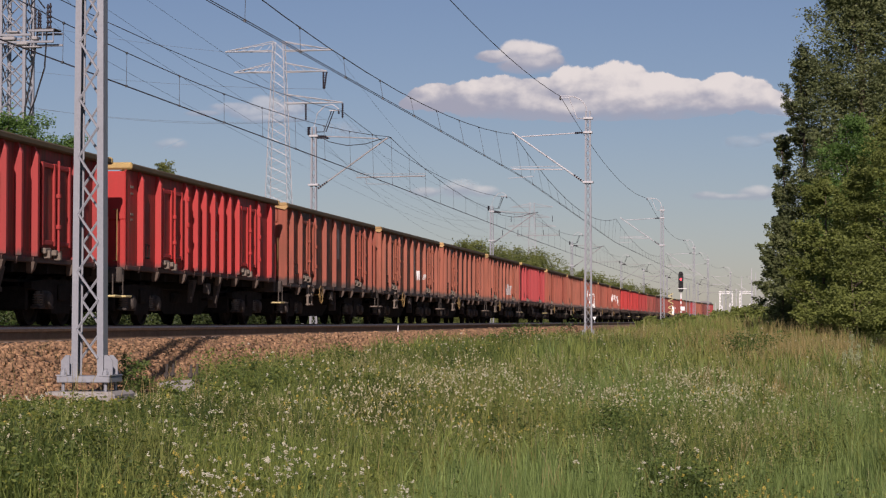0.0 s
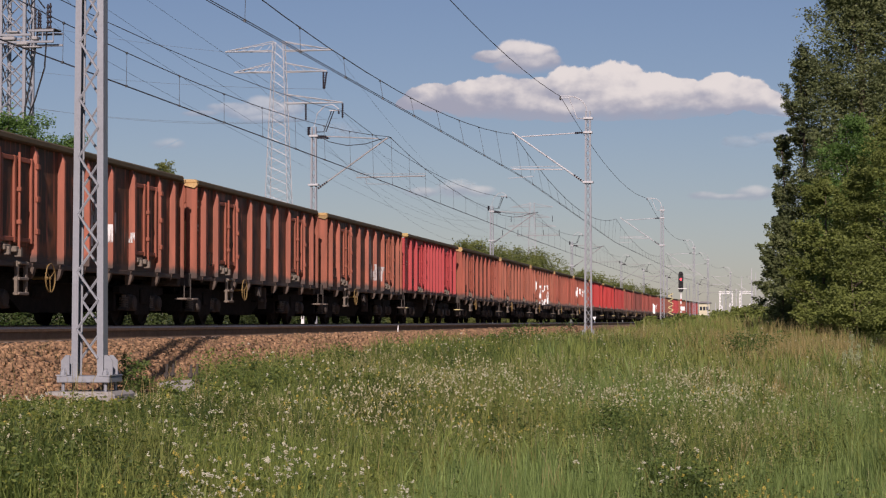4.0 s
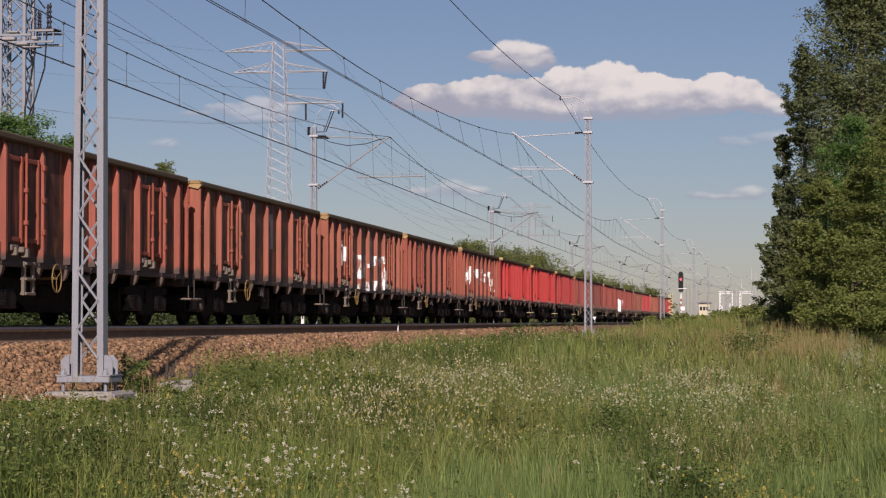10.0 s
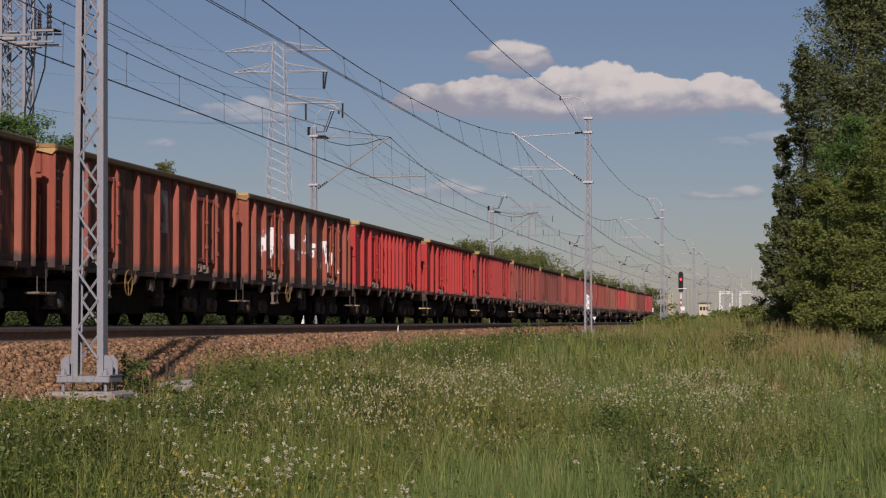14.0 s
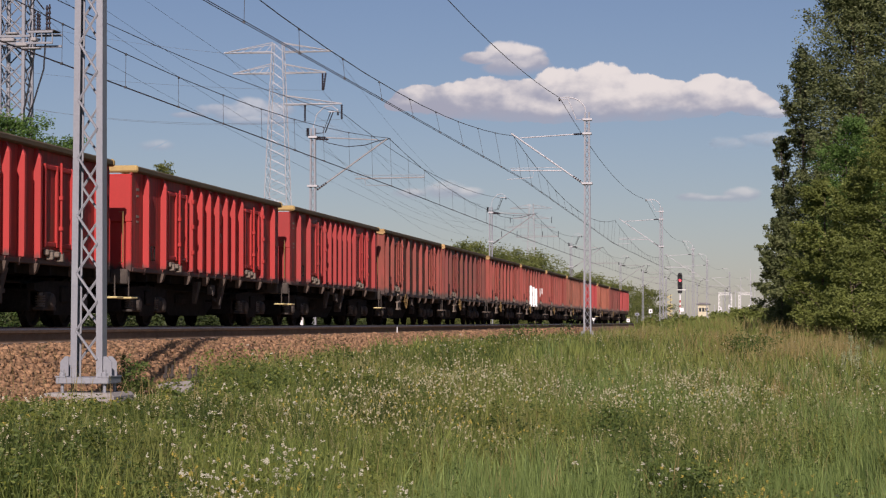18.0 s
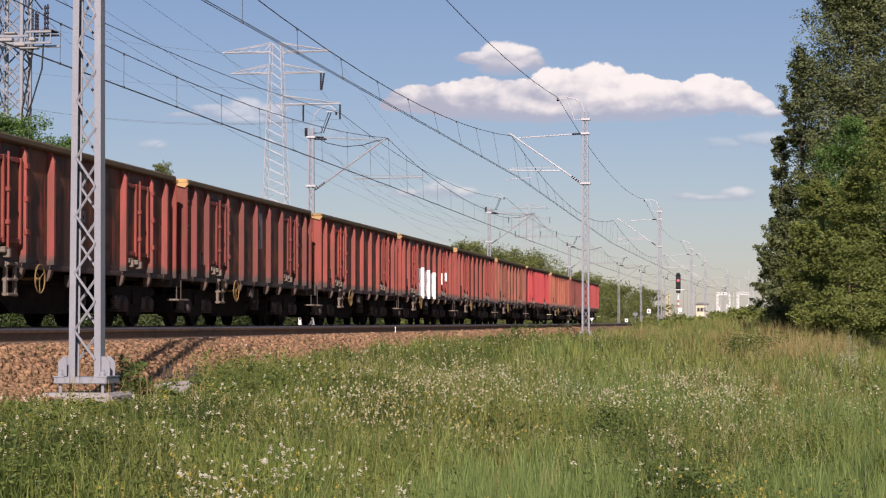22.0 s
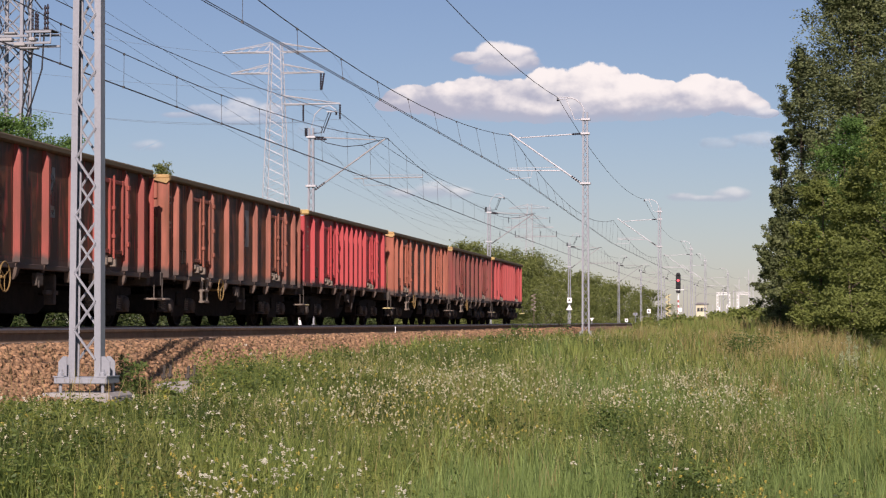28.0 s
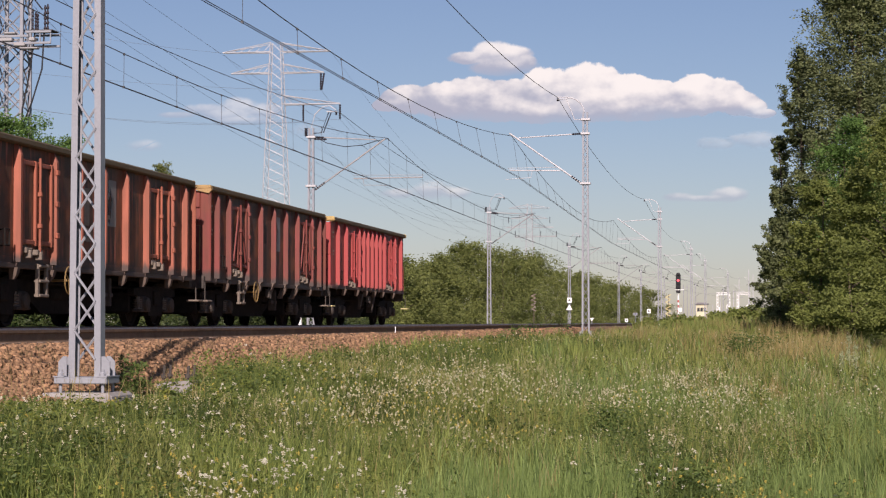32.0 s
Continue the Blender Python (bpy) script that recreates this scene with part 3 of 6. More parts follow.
        for x in (-0.875, 0.875):
            g = Geo().lathe([(0.09, 0.2), (0.09, 0.45), (0.065, 0.45), (0.065, 0.6), (0.22, 0.61), (0.225, 0.64), (0.02, 0.665)], (0, 0, 0), "y", 14)
            b = part("buffer", g, BOGIE, w, at=(x, y0, 1.05))
            b.rotation_euler.z = 0 if e > 0 else math.pi
        g = Geo().tube([(0, 0.2, 1.02), (0, 0.42, 1.02), (0, 0.5, 0.92), (0, 0.62, 0.8)], 0.035, 6)
        c = part("coupler", g, BOGIE, w, at=(0, y0, 0))
        part("air_hose", Geo().tube([(0.3, 0.2, 0.85), (0.33, 0.35, 0.6), (0.3, 0.55, 0.55)], 0.025, 6), BOGIE, c)
        c.rotation_euler.z = 0 if e > 0 else math.pi
        for x in (-1.36, 1.36):
            yy = y0 + e * 0.3
            hx = x * 0.9
            g = Geo().tube([(hx * 0.9, y0 + e * 0.1, 2.3), (hx, y0 + e * 0.26, 2.3), (hx, y0 + e * 0.26, 1.28), (hx * 0.9, y0 + e * 0.1, 1.28)], 0.013, 6)
            part("handrail", g, YRAIL, w, "ochre grab rail")
            a, b = sorted((y0 + e * 0.08, y0 + e * 0.5))
            st = part("shunter_step", Geo().box(x - 0.16, x + 0.12, a, b, 0.55, 0.59, 0.01), PALEYEL if red else CHALKY, w, "dusty pale step plate")
            part("hanger", Geo().tube([(x, yy, 0.57), (x, yy, 1.0)], 0.014, 6), GRIME, st)
    # floor and underframe
    part("floor", Geo().box(-PX + 0.05, PX - 0.05, -HALF + 0.06, HALF - 0.06, 1.12, 1.2), GRIME, w)
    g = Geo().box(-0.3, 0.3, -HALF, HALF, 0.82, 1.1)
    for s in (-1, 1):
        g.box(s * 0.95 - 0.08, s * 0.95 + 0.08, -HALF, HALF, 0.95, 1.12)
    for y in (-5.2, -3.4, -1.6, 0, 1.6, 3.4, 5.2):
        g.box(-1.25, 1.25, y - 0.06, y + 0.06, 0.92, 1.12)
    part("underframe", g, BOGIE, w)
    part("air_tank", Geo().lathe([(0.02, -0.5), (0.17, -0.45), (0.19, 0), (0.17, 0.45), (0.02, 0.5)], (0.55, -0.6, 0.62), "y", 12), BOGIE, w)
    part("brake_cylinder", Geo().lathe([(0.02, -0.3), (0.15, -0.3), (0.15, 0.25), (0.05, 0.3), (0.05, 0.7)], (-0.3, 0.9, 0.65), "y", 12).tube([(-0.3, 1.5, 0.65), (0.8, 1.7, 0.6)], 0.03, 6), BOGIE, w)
    g = Geo().box(1.0, 1.2, 1.0, 1.12, 0.4, 0.95, 0.015).box(1.08, 1.16, 0.7, 1.35, 0.58, 0.66, 0.01)
    part("brake_rigging", g, GRIME, w)
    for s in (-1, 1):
        # truss plates kept solid and low, so the gaps beneath stay dark
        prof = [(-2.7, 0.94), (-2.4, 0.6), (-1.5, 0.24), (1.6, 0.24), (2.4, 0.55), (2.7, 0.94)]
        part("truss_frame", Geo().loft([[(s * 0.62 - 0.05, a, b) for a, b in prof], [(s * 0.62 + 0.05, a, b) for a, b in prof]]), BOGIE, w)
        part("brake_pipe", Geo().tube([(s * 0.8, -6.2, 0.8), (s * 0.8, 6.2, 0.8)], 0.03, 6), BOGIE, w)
    for s in (-1, 1):
        # load-change box, hanging step frame and hand brake wheel
        part("load_lever_box", Geo().box(s * 1.28 - 0.05, s * 1.28 + 0.05, -0.3, 0.05, 0.72, 0.95, 0.015).tube([(s * 1.3, -0.12, 0.85), (s * 1.4, -0.4, 0.7)], 0.015, 6), GRIME, w)
        if not red:
            ys = s * -3.5
            g = Geo()
            for q in (-0.22, 0.22):
                g.box(s * 1.38 - 0.03, s * 1.38 + 0.03, ys + q - 0.05, ys + q + 0.05, 0.52, 1.1, 0.01)
            for z in (0.55, 0.8, 1.06):
                g.box(s * 1.38 - 0.06, s * 1.38 + 0.06, ys - 0.24, ys + 0.24, z - 0.025, z + 0.025, 0.01)
            part("step_frame", g, CHALKY, w, "pale hanging step frame")
            g = Geo()
            ring = [(s * 1.43, ys + s * 1.35 + 0.25 * math.cos(a), 0.84 + 0.25 * math.sin(a)) for a in np.linspace(0, 2 * math.pi, 21)]
            g.tube(ring, 0.014, 6)
            for a in (0.5, 2.6, 4.7):
                g.tube([(s * 1.42, ys + s * 1.35, 0.84), (s * 1.43, ys + s * 1.35 + 0.25 * math.cos(a), 0.84 + 0.25 * math.sin(a))], 0.009, 5)
            g.tube([(s * 1.1, ys + s * 1.35, 0.84), (s * 1.44, ys + s * 1.35, 0.84)], 0.03, 6)
            part("hand_brake_wheel", g, YRAIL, w, "ochre hand brake wheel")
        else:
            for y in (-1.3, 0.9):
                g = Geo()
                g.loft([[(s * 1.2, y - 0.14, 1.0), (s * 1.33, y - 0.14, 1.0), (s * 1.33, y + 0.14, 1.0), (s * 1.2, y + 0.14, 1.0)], [(s * 1.16, y - 0.05, 0.5), (s * 1.24, y - 0.05, 0.5), (s * 1.24, y + 0.05, 0.5), (s * 1.16, y + 0.05, 0.5)]])
                part("jacking_bracket", g, GRIME, w)
    for y in (-4.6, 4.6):
        build_bogie(w, y, BMS)
    return w


RED_WAGON, BROWN_WAGON = build_wagon(True), build_wagon(False)
BROWN_SETS = WHEELSETS[4:8]

# paint, and how worn and shade-darkened the flat panels are
BRIGHT, DEEP, PINK, FADED = (0.5, 0.042, 0.036, 0.65), (0.41, 0.045, 0.04, 0.9), (0.46, 0.06, 0.06, 0.6), (0.4, 0.066, 0.06, 0.65)
UMBER = (0.36, 0.118, 0.074, 3.2)
RUST, OCHRE, DARK, MAROON = (0.395, 0.1, 0.06, 2.3), (0.41, 0.126, 0.074, 2.2), (0.24, 0.055, 0.045, 3.0), (0.355, 0.075, 0.056, 2.6)
# the train from the wagon that is leaving the view to its tail: red or brown type, and paint
TRAIN = [(1, DEEP), (1, BRIGHT), (0, RUST), (0, OCHRE), (0, OCHRE), (0, OCHRE), (1, PINK), (0, RUST), (0, OCHRE), (0, OCHRE), (0, RUST), (0, RUST), (1, BRIGHT), (1, BRIGHT), (1, DEEP),
         (0, MAROON), (0, DARK), (0, MAROON), (0, MAROON), (0, MAROON), (0, UMBER), (1, PINK), (0, OCHRE), (0, DARK), (1, FADED)]
LABEL = {BRIGHT: "bright red open coal wagon with ribbed steel sides", DEEP: "red open coal wagon with sooty ribbed sides", FADED: "sun-bleached pink-red open coal wagon with ribbed sides", PINK: "faded pinkish-red open coal wagon with ribbed sides",
         UMBER: "dull umber-brown open coal wagon with ribbed sides",
         RUST: "rust-brown open coal wagon with ribbed sides", OCHRE: "faded orange-brown open coal wagon with ribbed sides",
         DARK: "dark weathered brown open coal wagon with ribbed sides", MAROON: "reddish-brown weathered open coal wagon with ribbed sides"}
NUDGE = {-1: 0.16, 0: 0.2, 1: 0.03, 3: -0.1, 7: -0.14, 8: -0.2, 9: -0.36, 10: -0.31, 11: -0.1, 12: 0.21, 13: 0.49, 14: 0.32, 15: 0.05, 16: 0.29, 20: -0.17, 21: -0.18}      # couplings are not all equally stretched
WAGONS = []


def wagon_y(k, t):
    """Middle of wagon k (0 is the second in the list) along the line at t seconds."""
    return 39.76 + HALF + 14.2715 * k + NUDGE.get(k, 0.0) - 9.3434 * t - 0.00812 * t * t


def wagon_pose(k, t):
    y = wagon_y(k, t)
    return pose(FAR_X + bend(y), y, 0, 0, 0, heading(y))


used = set()
for i, (red, colour) in enumerate(TRAIN):
    k = i - 1
    src = RED_WAGON if red else BROWN_WAGON
    if red in used:
        ob = copy_thing(src, wagon_pose(k, 0))
    else:
        ob = src
        ob.matrix_basis = wagon_pose(k, 0)
        used.add(red)
    tagged(ob, LABEL[colour])
    for o in ob.children_recursive:
        # flat panels take five times the wear: grime, plus painted shade between the ribs
        flat = o.name.startswith(("side_panel", "door"))
        o.color = (*colour[:3], colour[3] if flat else 0.2 * colour[3])
    WAGONS.append((k, ob))
WAGON = dict(WAGONS)


# one older wagon: braced doors and flared feet
DOORED = WAGON[22]
for y_ in (-3.78, 3.78):
    for a_, b_ in (((y_ - 0.6, 1.55), (y_ - 0.15, 2.65)), ((y_ + 0.15, 2.65), (y_ + 0.6, 1.55))):
        n_ = Vector((0, b_[1] - a_[1], a_[0] - b_[0])).normalized() * 0.035
        r_ = [(1.4, a_[0] - n_.y, a_[1] - n_.z), (1.4, a_[0] + n_.y, a_[1] + n_.z), (1.4, b_[0] + n_.y, b_[1] + n_.z), (1.4, b_[0] - n_.y, b_[1] - n_.z)]
        o_ = part("door_brace", Geo().loft([r_, [(1.43, q[1], q[2]) for q in r_]]), PAINT, DOORED)
        o_.color = (*DARK[:3], 0.3)
for y_ in (-2.88, -1.44, 0.0, 1.44, 2.88):
    g_ = Geo().loft([[(1.3, y_ - 0.08, 1.1), (1.42, y_ - 0.08, 1.1), (1.42, y_ + 0.08, 1.1), (1.3, y_ + 0.08, 1.1)], [(1.18, y_ - 0.2, 0.72), (1.26, y_ - 0.2, 0.72), (1.26, y_ + 0.14, 0.72), (1.18, y_ + 0.14, 0.72)]])
    part("flared_foot", g_, DUSTY, DOORED, "dusty flared bracket")


def daub(k, blocks, material, name, label):
    """Paint on a wagon's side, as thin plates that lie on its panels: (from, to along the body, low, high)."""
    for y0, y1, z0, z1 in blocks:
        part(name, Geo().box(1.331, 1.336, y0 * 1.0285, y1 * 1.0285, z0, z1, 0.0015), material, WAGON[k], label)


def daub_rib(k, ribs, material, name, label):
    """Paint on the sunny cheek of a rib: (rib's place along the body, low, high)."""
    for y, z0, z1 in ribs:
        a, b = y * 1.0285 - 0.0705, y * 1.0285 - 0.0455
        g = Geo().loft([[(1.332, a, z), (1.451, b, z), (1.451, b - 0.004, z), (1.332, a - 0.004, z)] for z in (z0, z1)])
        part(name, g, material, WAGON[k], label)


# ---- overhead line: lattice masts on both sides, brackets, wires ----
MAST_YS = [18.5, 77.7, 143.0, 217.0, 258.0, 327.0, 395.0, 460.0]


def lattice(g, h, w0, w1, d0, d1, leg, step, z0=0.0, rod=0.011, shift=0.0):
    """Two channel legs and zigzag lacing on both faces of a tapering mast; w across x, d along y."""
    def half(z):
        q = (z - z0) / (h - z0)
        return (w0 + (w1 - w0) * q) / 2, (d0 + (d1 - d0) * q) / 2
    for s in (-1, 1):
        rings = []
        for z in (z0, h):
            a, b = half(z)
            o, i_ = s * a, s * (a - leg)
            rings.append([(o, -b, z), (i_, -b, z), (i_, -b + 0.012, z), (o - s * 0.012, -b + 0.012, z), (o - s * 0.012, b - 0.012, z), (i_, b - 0.012, z), (i_, b, z), (o, b, z)])
        if s > 0:
            rings = [r[::-1] for r in rings]
        g.loft(rings)
    n = int((h - z0 - shift) / step)
    for f in (-1, 1):
        for i in range(n):
            za, zb = z0 + shift + step * i, z0 + shift + step * (i + 1)
            a0, b0 = half(za)
            a1, b1 = half(zb)
            s = 1 if (i % 2 == 0) == (f < 0) else -1
            g.tube([(s * (a0 - leg * 0.85), f * (b0 + 0.004), za), (-s * (a1 - leg * 0.85), f * (b1 + 0.004), zb)], rod, 5)


def insulator(g, p0, p1, r=0.06, n=5):
    """A ribbed porcelain body from p0 to p1, turned in one piece."""
    p0, p1 = Vector(p0), Vector(p1)
    d = (p1 - p0).normalized()
    a = d.cross(Vector((0, 0, 1)) if abs(d.z) < 0.9 else Vector((1, 0, 0))).normalized()
    b = d.cross(a)
    rings = []
    for i in range(n * 4 + 1):
        q, rr = i / (n * 4), r * (0.5 if i % 4 in (0, 3) else 1.0 if i % 4 == 1 else 0.8)
        c = p0.lerp(p1, q)
        rings.append([tuple(c + rr * (math.cos(math.pi * j / 4) * a + math.sin(math.pi * j / 4) * b)) for j in range(8)])
    g.loft(rings)


def build_mast(side, y, first):
    """side +1: beside the near track, brackets reach to -x; -1: beside the far track."""
    x = (MAST_X if side > 0 else FMAST_X) + bend(y)
    m = thing("catenary_mast", pose(x, y, 0, 0, 0, heading(y)), "pale grey painted lattice catenary mast on a concrete footing", "catenary mast", "masts of the overhead line")
    H = 7.95 if side > 0 else 7.5
    zb = -0.42 if side > 0 else -0.5
    g = Geo()
    lattice(g, H, 0.305, 0.21, 0.14, 0.12, 0.06, 0.265, zb, 0.0125 if first else 0.011, 0.16)
    part("lattice_post", g, GREYST, m)
    g = Geo().box(-0.25, 0.25, -0.2, 0.2, zb - 0.06, zb + 0.0, 0.008)
    for s in (-1, 1):
        for f in (-1, 1):
            prof = [(s * 0.165, zb), (s * 0.245, zb), (s * 0.245, zb + 0.14), (s * 0.2, zb + 0.19), (s * 0.165, zb + 0.19)]
            g.loft([[(a, f * 0.078 - 0.006, z) for a, z in prof], [(a, f * 0.078 + 0.006, z) for a, z in prof]])
        g.box(s * 0.205 - 0.05, s * 0.205 + 0.05, -0.2, 0.2, zb, zb + 0.012)
    part("base_plate", g, GREYST, m)
    for s in (-1, 1):
        for f in (-1, 1):
            g = Geo().tube([(s * 0.2, f * 0.15, zb - 0.2), (s * 0.2, f * 0.15, zb + 0.07)], 0.016, 6).lathe([(0.032, zb + 0.0), (0.032, zb + 0.035), (0.02, zb + 0.05)], (s * 0.2, f * 0.15, 0), "z", 6)
            part("anchor_bolt", g, GREYST, m)
    part("footing", Geo().box(-0.34, 0.34, -0.34, 0.34, zb - 0.75, zb - 0.14, 0.03), CONCRETE, m, "rough concrete footing")
    d = -side
    tip = 2.86
    ARM = PYLON if side > 0 else BRKTST
    # cantilever
    lo, r0, r1, rz = (0.0, 0.95, tip, -0.2) if side > 0 else (-0.15, 1.65, 4.3, -0.42)
    g = Geo().tube([(d * 0.15, 0, 5.28 + lo), (d * tip, 0, 7.2 + lo)], 0.03, 8)
    part("cantilever_strut", g, ARM, m)
    part("cantilever_stay", Geo().tube([(d * 0.13, 0, 7.15), (d * 2.5, 0, 7.02)], 0.022, 8), ARM, m)
    part("registration_tube", Geo().tube([(d * r0, 0, 5.97 + rz), (d * r1, 0, 6.0 + rz)], 0.024, 8).tube([(d * r0, 0, 6.1 + rz), (d * (r1 + 0.05), 0, 6.08 + rz)], 0.01, 5), ARM, m)
    part("steady_arm", Geo().tube([(d * 2.0, 0.02, 5.97 + rz), (d * 2.05, 0.02, 5.72 + rz), (d * 3.0, 0.02, 5.62 + rz * 0.8)], 0.012, 6), ARM, m)
    for p, q in (((d * 0.16, 0, 5.29 + lo), (d * 0.55, 0, 5.57 + lo)), ((d * 0.14, 0, 7.15), (d * 0.5, 0, 7.13))):
        g = Geo()
        insulator(g, p, q, 0.05)
        part("insulator", g, INSUL, m)
    part("collar", Geo().box(-0.2, 0.2, -0.14, 0.14, 5.24, 5.32, 0.01), PYLON, m)
    part("collar", Geo().box(-0.17, 0.17, -0.12, 0.12, 7.11, 7.19, 0.01), PYLON, m)
    if side < 0:
        # feeder gear on the mast's head
        part("bracket_hoop", Geo().tube([(0, 0, 7.5), (0.14, 0, 8.02), (0.43, 0, 8.3), (0.72, 0, 8.35), (0.97, 0, 8.17)], 0.02, 6), PYLON, m)
        part("bracket_arm", Geo().tube([(0.68, 0, 8.1), (0.39, 0, 7.31), (0.1, 0, 7.3)], 0.022, 6).tube([(0.78, 0, 8.1), (0.47, 0, 7.31)], 0.022, 6), BLACK, m)
        part("bracket_plate", Geo().box(0.6, 1.0, -0.03, 0.03, 8.1, 8.14), PYLON, m)
        for p, q, r_ in (((-0.2, 0, 7.5), (-0.2, 0, 7.18), 0.08), ((0.12, 0, 7.08), (0.6, 0, 7.06), 0.05), ((0.97, 0, 8.15), (0.97, 0, 7.98), 0.05)):
            g = Geo()
            insulator(g, p, q, r_, 4)
            part("insulator", g, INSUL, m)
        part("jumper_cable", Geo().tube([(0.1, 0, 7.2), (0.6, 0, 6.92), (1.3, 0, 6.77), (2.0, 0, 6.82), (2.5, 0, 6.97), (3.0, 0, 7.06)], 0.016, 6), BLACK, m)
        return m
    # top bracket that carries the feeder: a hoop that rises from the mast's head to a plate
    arc = [(d * (0.68 - 0.64 * math.cos(a)), 0, 7.93 + 0.58 * math.sin(a)) for a in np.linspace(0, math.pi / 2, 9)]
    part("bracket_hoop", Geo().tube(arc, 0.024, 6), PYLON, m)
    part("bracket_arm", Geo().tube([(d * 0.1, 0, 7.68), (d * 0.4, 0, 7.68), (d * 0.72, 0, 8.5)], 0.017, 6), PYLON, m)
    for z in (8.46, 8.53):
        part("bracket_plate", Geo().box(min(d * 0.68, d * 1.06), max(d * 0.68, d * 1.06), -0.03, 0.03, z - 0.012, z + 0.012), PYLON, m)
    part("collar", Geo().box(-0.17, 0.19, -0.11, 0.11, 7.64, 7.72, 0.01), PYLON, m)
    g = Geo()
    insulator(g, (d * 1.03, 0, 8.5), (d * 1.03, 0, 8.38), 0.05, 3)
    part("insulator", g, INSUL, m)
    return m


FAR_MAST_YS = [18.5, 77.7, 132.7, 193.0, 256.0, 292.0, 335.0, 400.0, 465.0]
for i_, y_ in enumerate(MAST_YS):
    build_mast(1, y_, i_ == 0)
for y_ in FAR_MAST_YS:
    build_mast(-1, y_, False)


def span_points(a, b, sag, n=14):
    a, b = Vector(a), Vector(b)
    return [tuple(a.lerp(b, i / n) + Vector((0, 0, -4 * sag * (i / n) * (1 - i / n)))) for i in range(n + 1)]


def build_wires():
    for side, cx in ((1, NEAR_X), (-1, FAR_X)):
        ch, top_z, sg, drop, first = (5.53, 7.1, 1.13, 4.45, 0.4) if side > 0 else (5.27, 7.08, 1.09, 4.25, 0.3)
        w = thing("overhead_line", pose(0, 0, 0), "dark contact and catenary wires hung over the track", "overhead wire", "overhead lines", "structure")
        ys = [-45.0] + (MAST_YS if side > 0 else FAR_MAST_YS)
        lo, hi = (-0.26, 0.5) if side > 0 else (-0.12, 0.12)
        for i in range(len(ys) - 1):
            y0, y1 = ys[i], ys[i + 1]
            z0, z1 = (lo if i % 2 else hi), (hi if i % 2 else lo)
            for q in ((-0.02, 0.045) if side > 0 else (-0.02, 0.02)):
                g = Geo().tube([(cx + z0 + q + bend(y0), y0, ch), (cx + z1 + q + bend(y1), y1, ch)], 0.0085, 5)
                part("contact_wire", g, WIRE, w)
            top = span_points((cx + z0 * 0.5 + bend(y0), y0, top_z), (cx + z1 * 0.5 + bend(y1), y1, top_z), sg)
            part("messenger_wire", Geo().tube(top, 0.011, 5), WIRE, w)
            y = y0 + first + drop * (0.5 if i == 0 else 0)
            while y < y1 - 1.0 and y < 230:
                q = (y - y0) / (y1 - y0)
                zt = top_z - 4 * sg * q * (1 - q)
                xa = cx + (z0 + (z1 - z0) * q) * 0.5 + bend(y)
                xb = cx + z0 + (z1 - z0) * q + bend(y)
                g = Geo().tube([(xa, y, zt), (xb, y, ch)], 0.0055, 4).box(xb - 0.02, xb + 0.02, y - 0.03, y + 0.03, ch - 0.02, ch + 0.03).box(xa - 0.015, xa + 0.015, y - 0.03, y + 0.03, zt - 0.03, zt + 0.02)
                part("dropper", g, WIRE, w)
                y += drop
            xf, zf, sf = (MAST_X - 1.03, 8.52, 0.8) if side > 0 else (FMAST_X + 1.15, 8.05, 0.75)
            part("feeder_wire", Geo().tube(span_points((xf + bend(y0), y0, zf), (xf + bend(y1), y1, zf), sf), 0.011, 5), WIRE, w)


build_wires()


# ---- plants ----
rng = np.random.default_rng(7)


def leaf_cloud(centres, spread, per, size, r=rng, flat=0.75):
    """Folded leaf quads scattered round clump centres; returns verts and faces."""
    n = len(centres) * per
    c = np.repeat(centres, per, 0) + np.clip(r.normal(0, 1, (n, 3)), -1.5, 1.5) * np.repeat(spread, per)[:, None] * np.array([1, 1, flat])
    a = r.normal(0, 1, (n, 3)) * np.array([1, 1, 0.45])
    a /= np.linalg.norm(a, axis=1)[:, None]
    b = np.cross(a, r.normal(0, 0.75, (n, 3)) + np.array([0.05, -0.55, 0.75]))
    b /= np.linalg.norm(b, axis=1)[:, None] + 1e-9
    s = (size * r.uniform(0.6, 1.35, n))[:, None]
    nrm = np.cross(a, b)
    V = np.stack([c - a * s, c + b * s * 0.5 + nrm * s * 0.15, c + a * s, c - b * s * 0.5 + nrm * s * 0.15], 1).reshape(-1, 3)
    i = np.arange(n) * 4
    F = np.concatenate([np.stack([i, i + 1, i + 2], 1), np.stack([i, i + 2, i + 3], 1)])
    return V, F


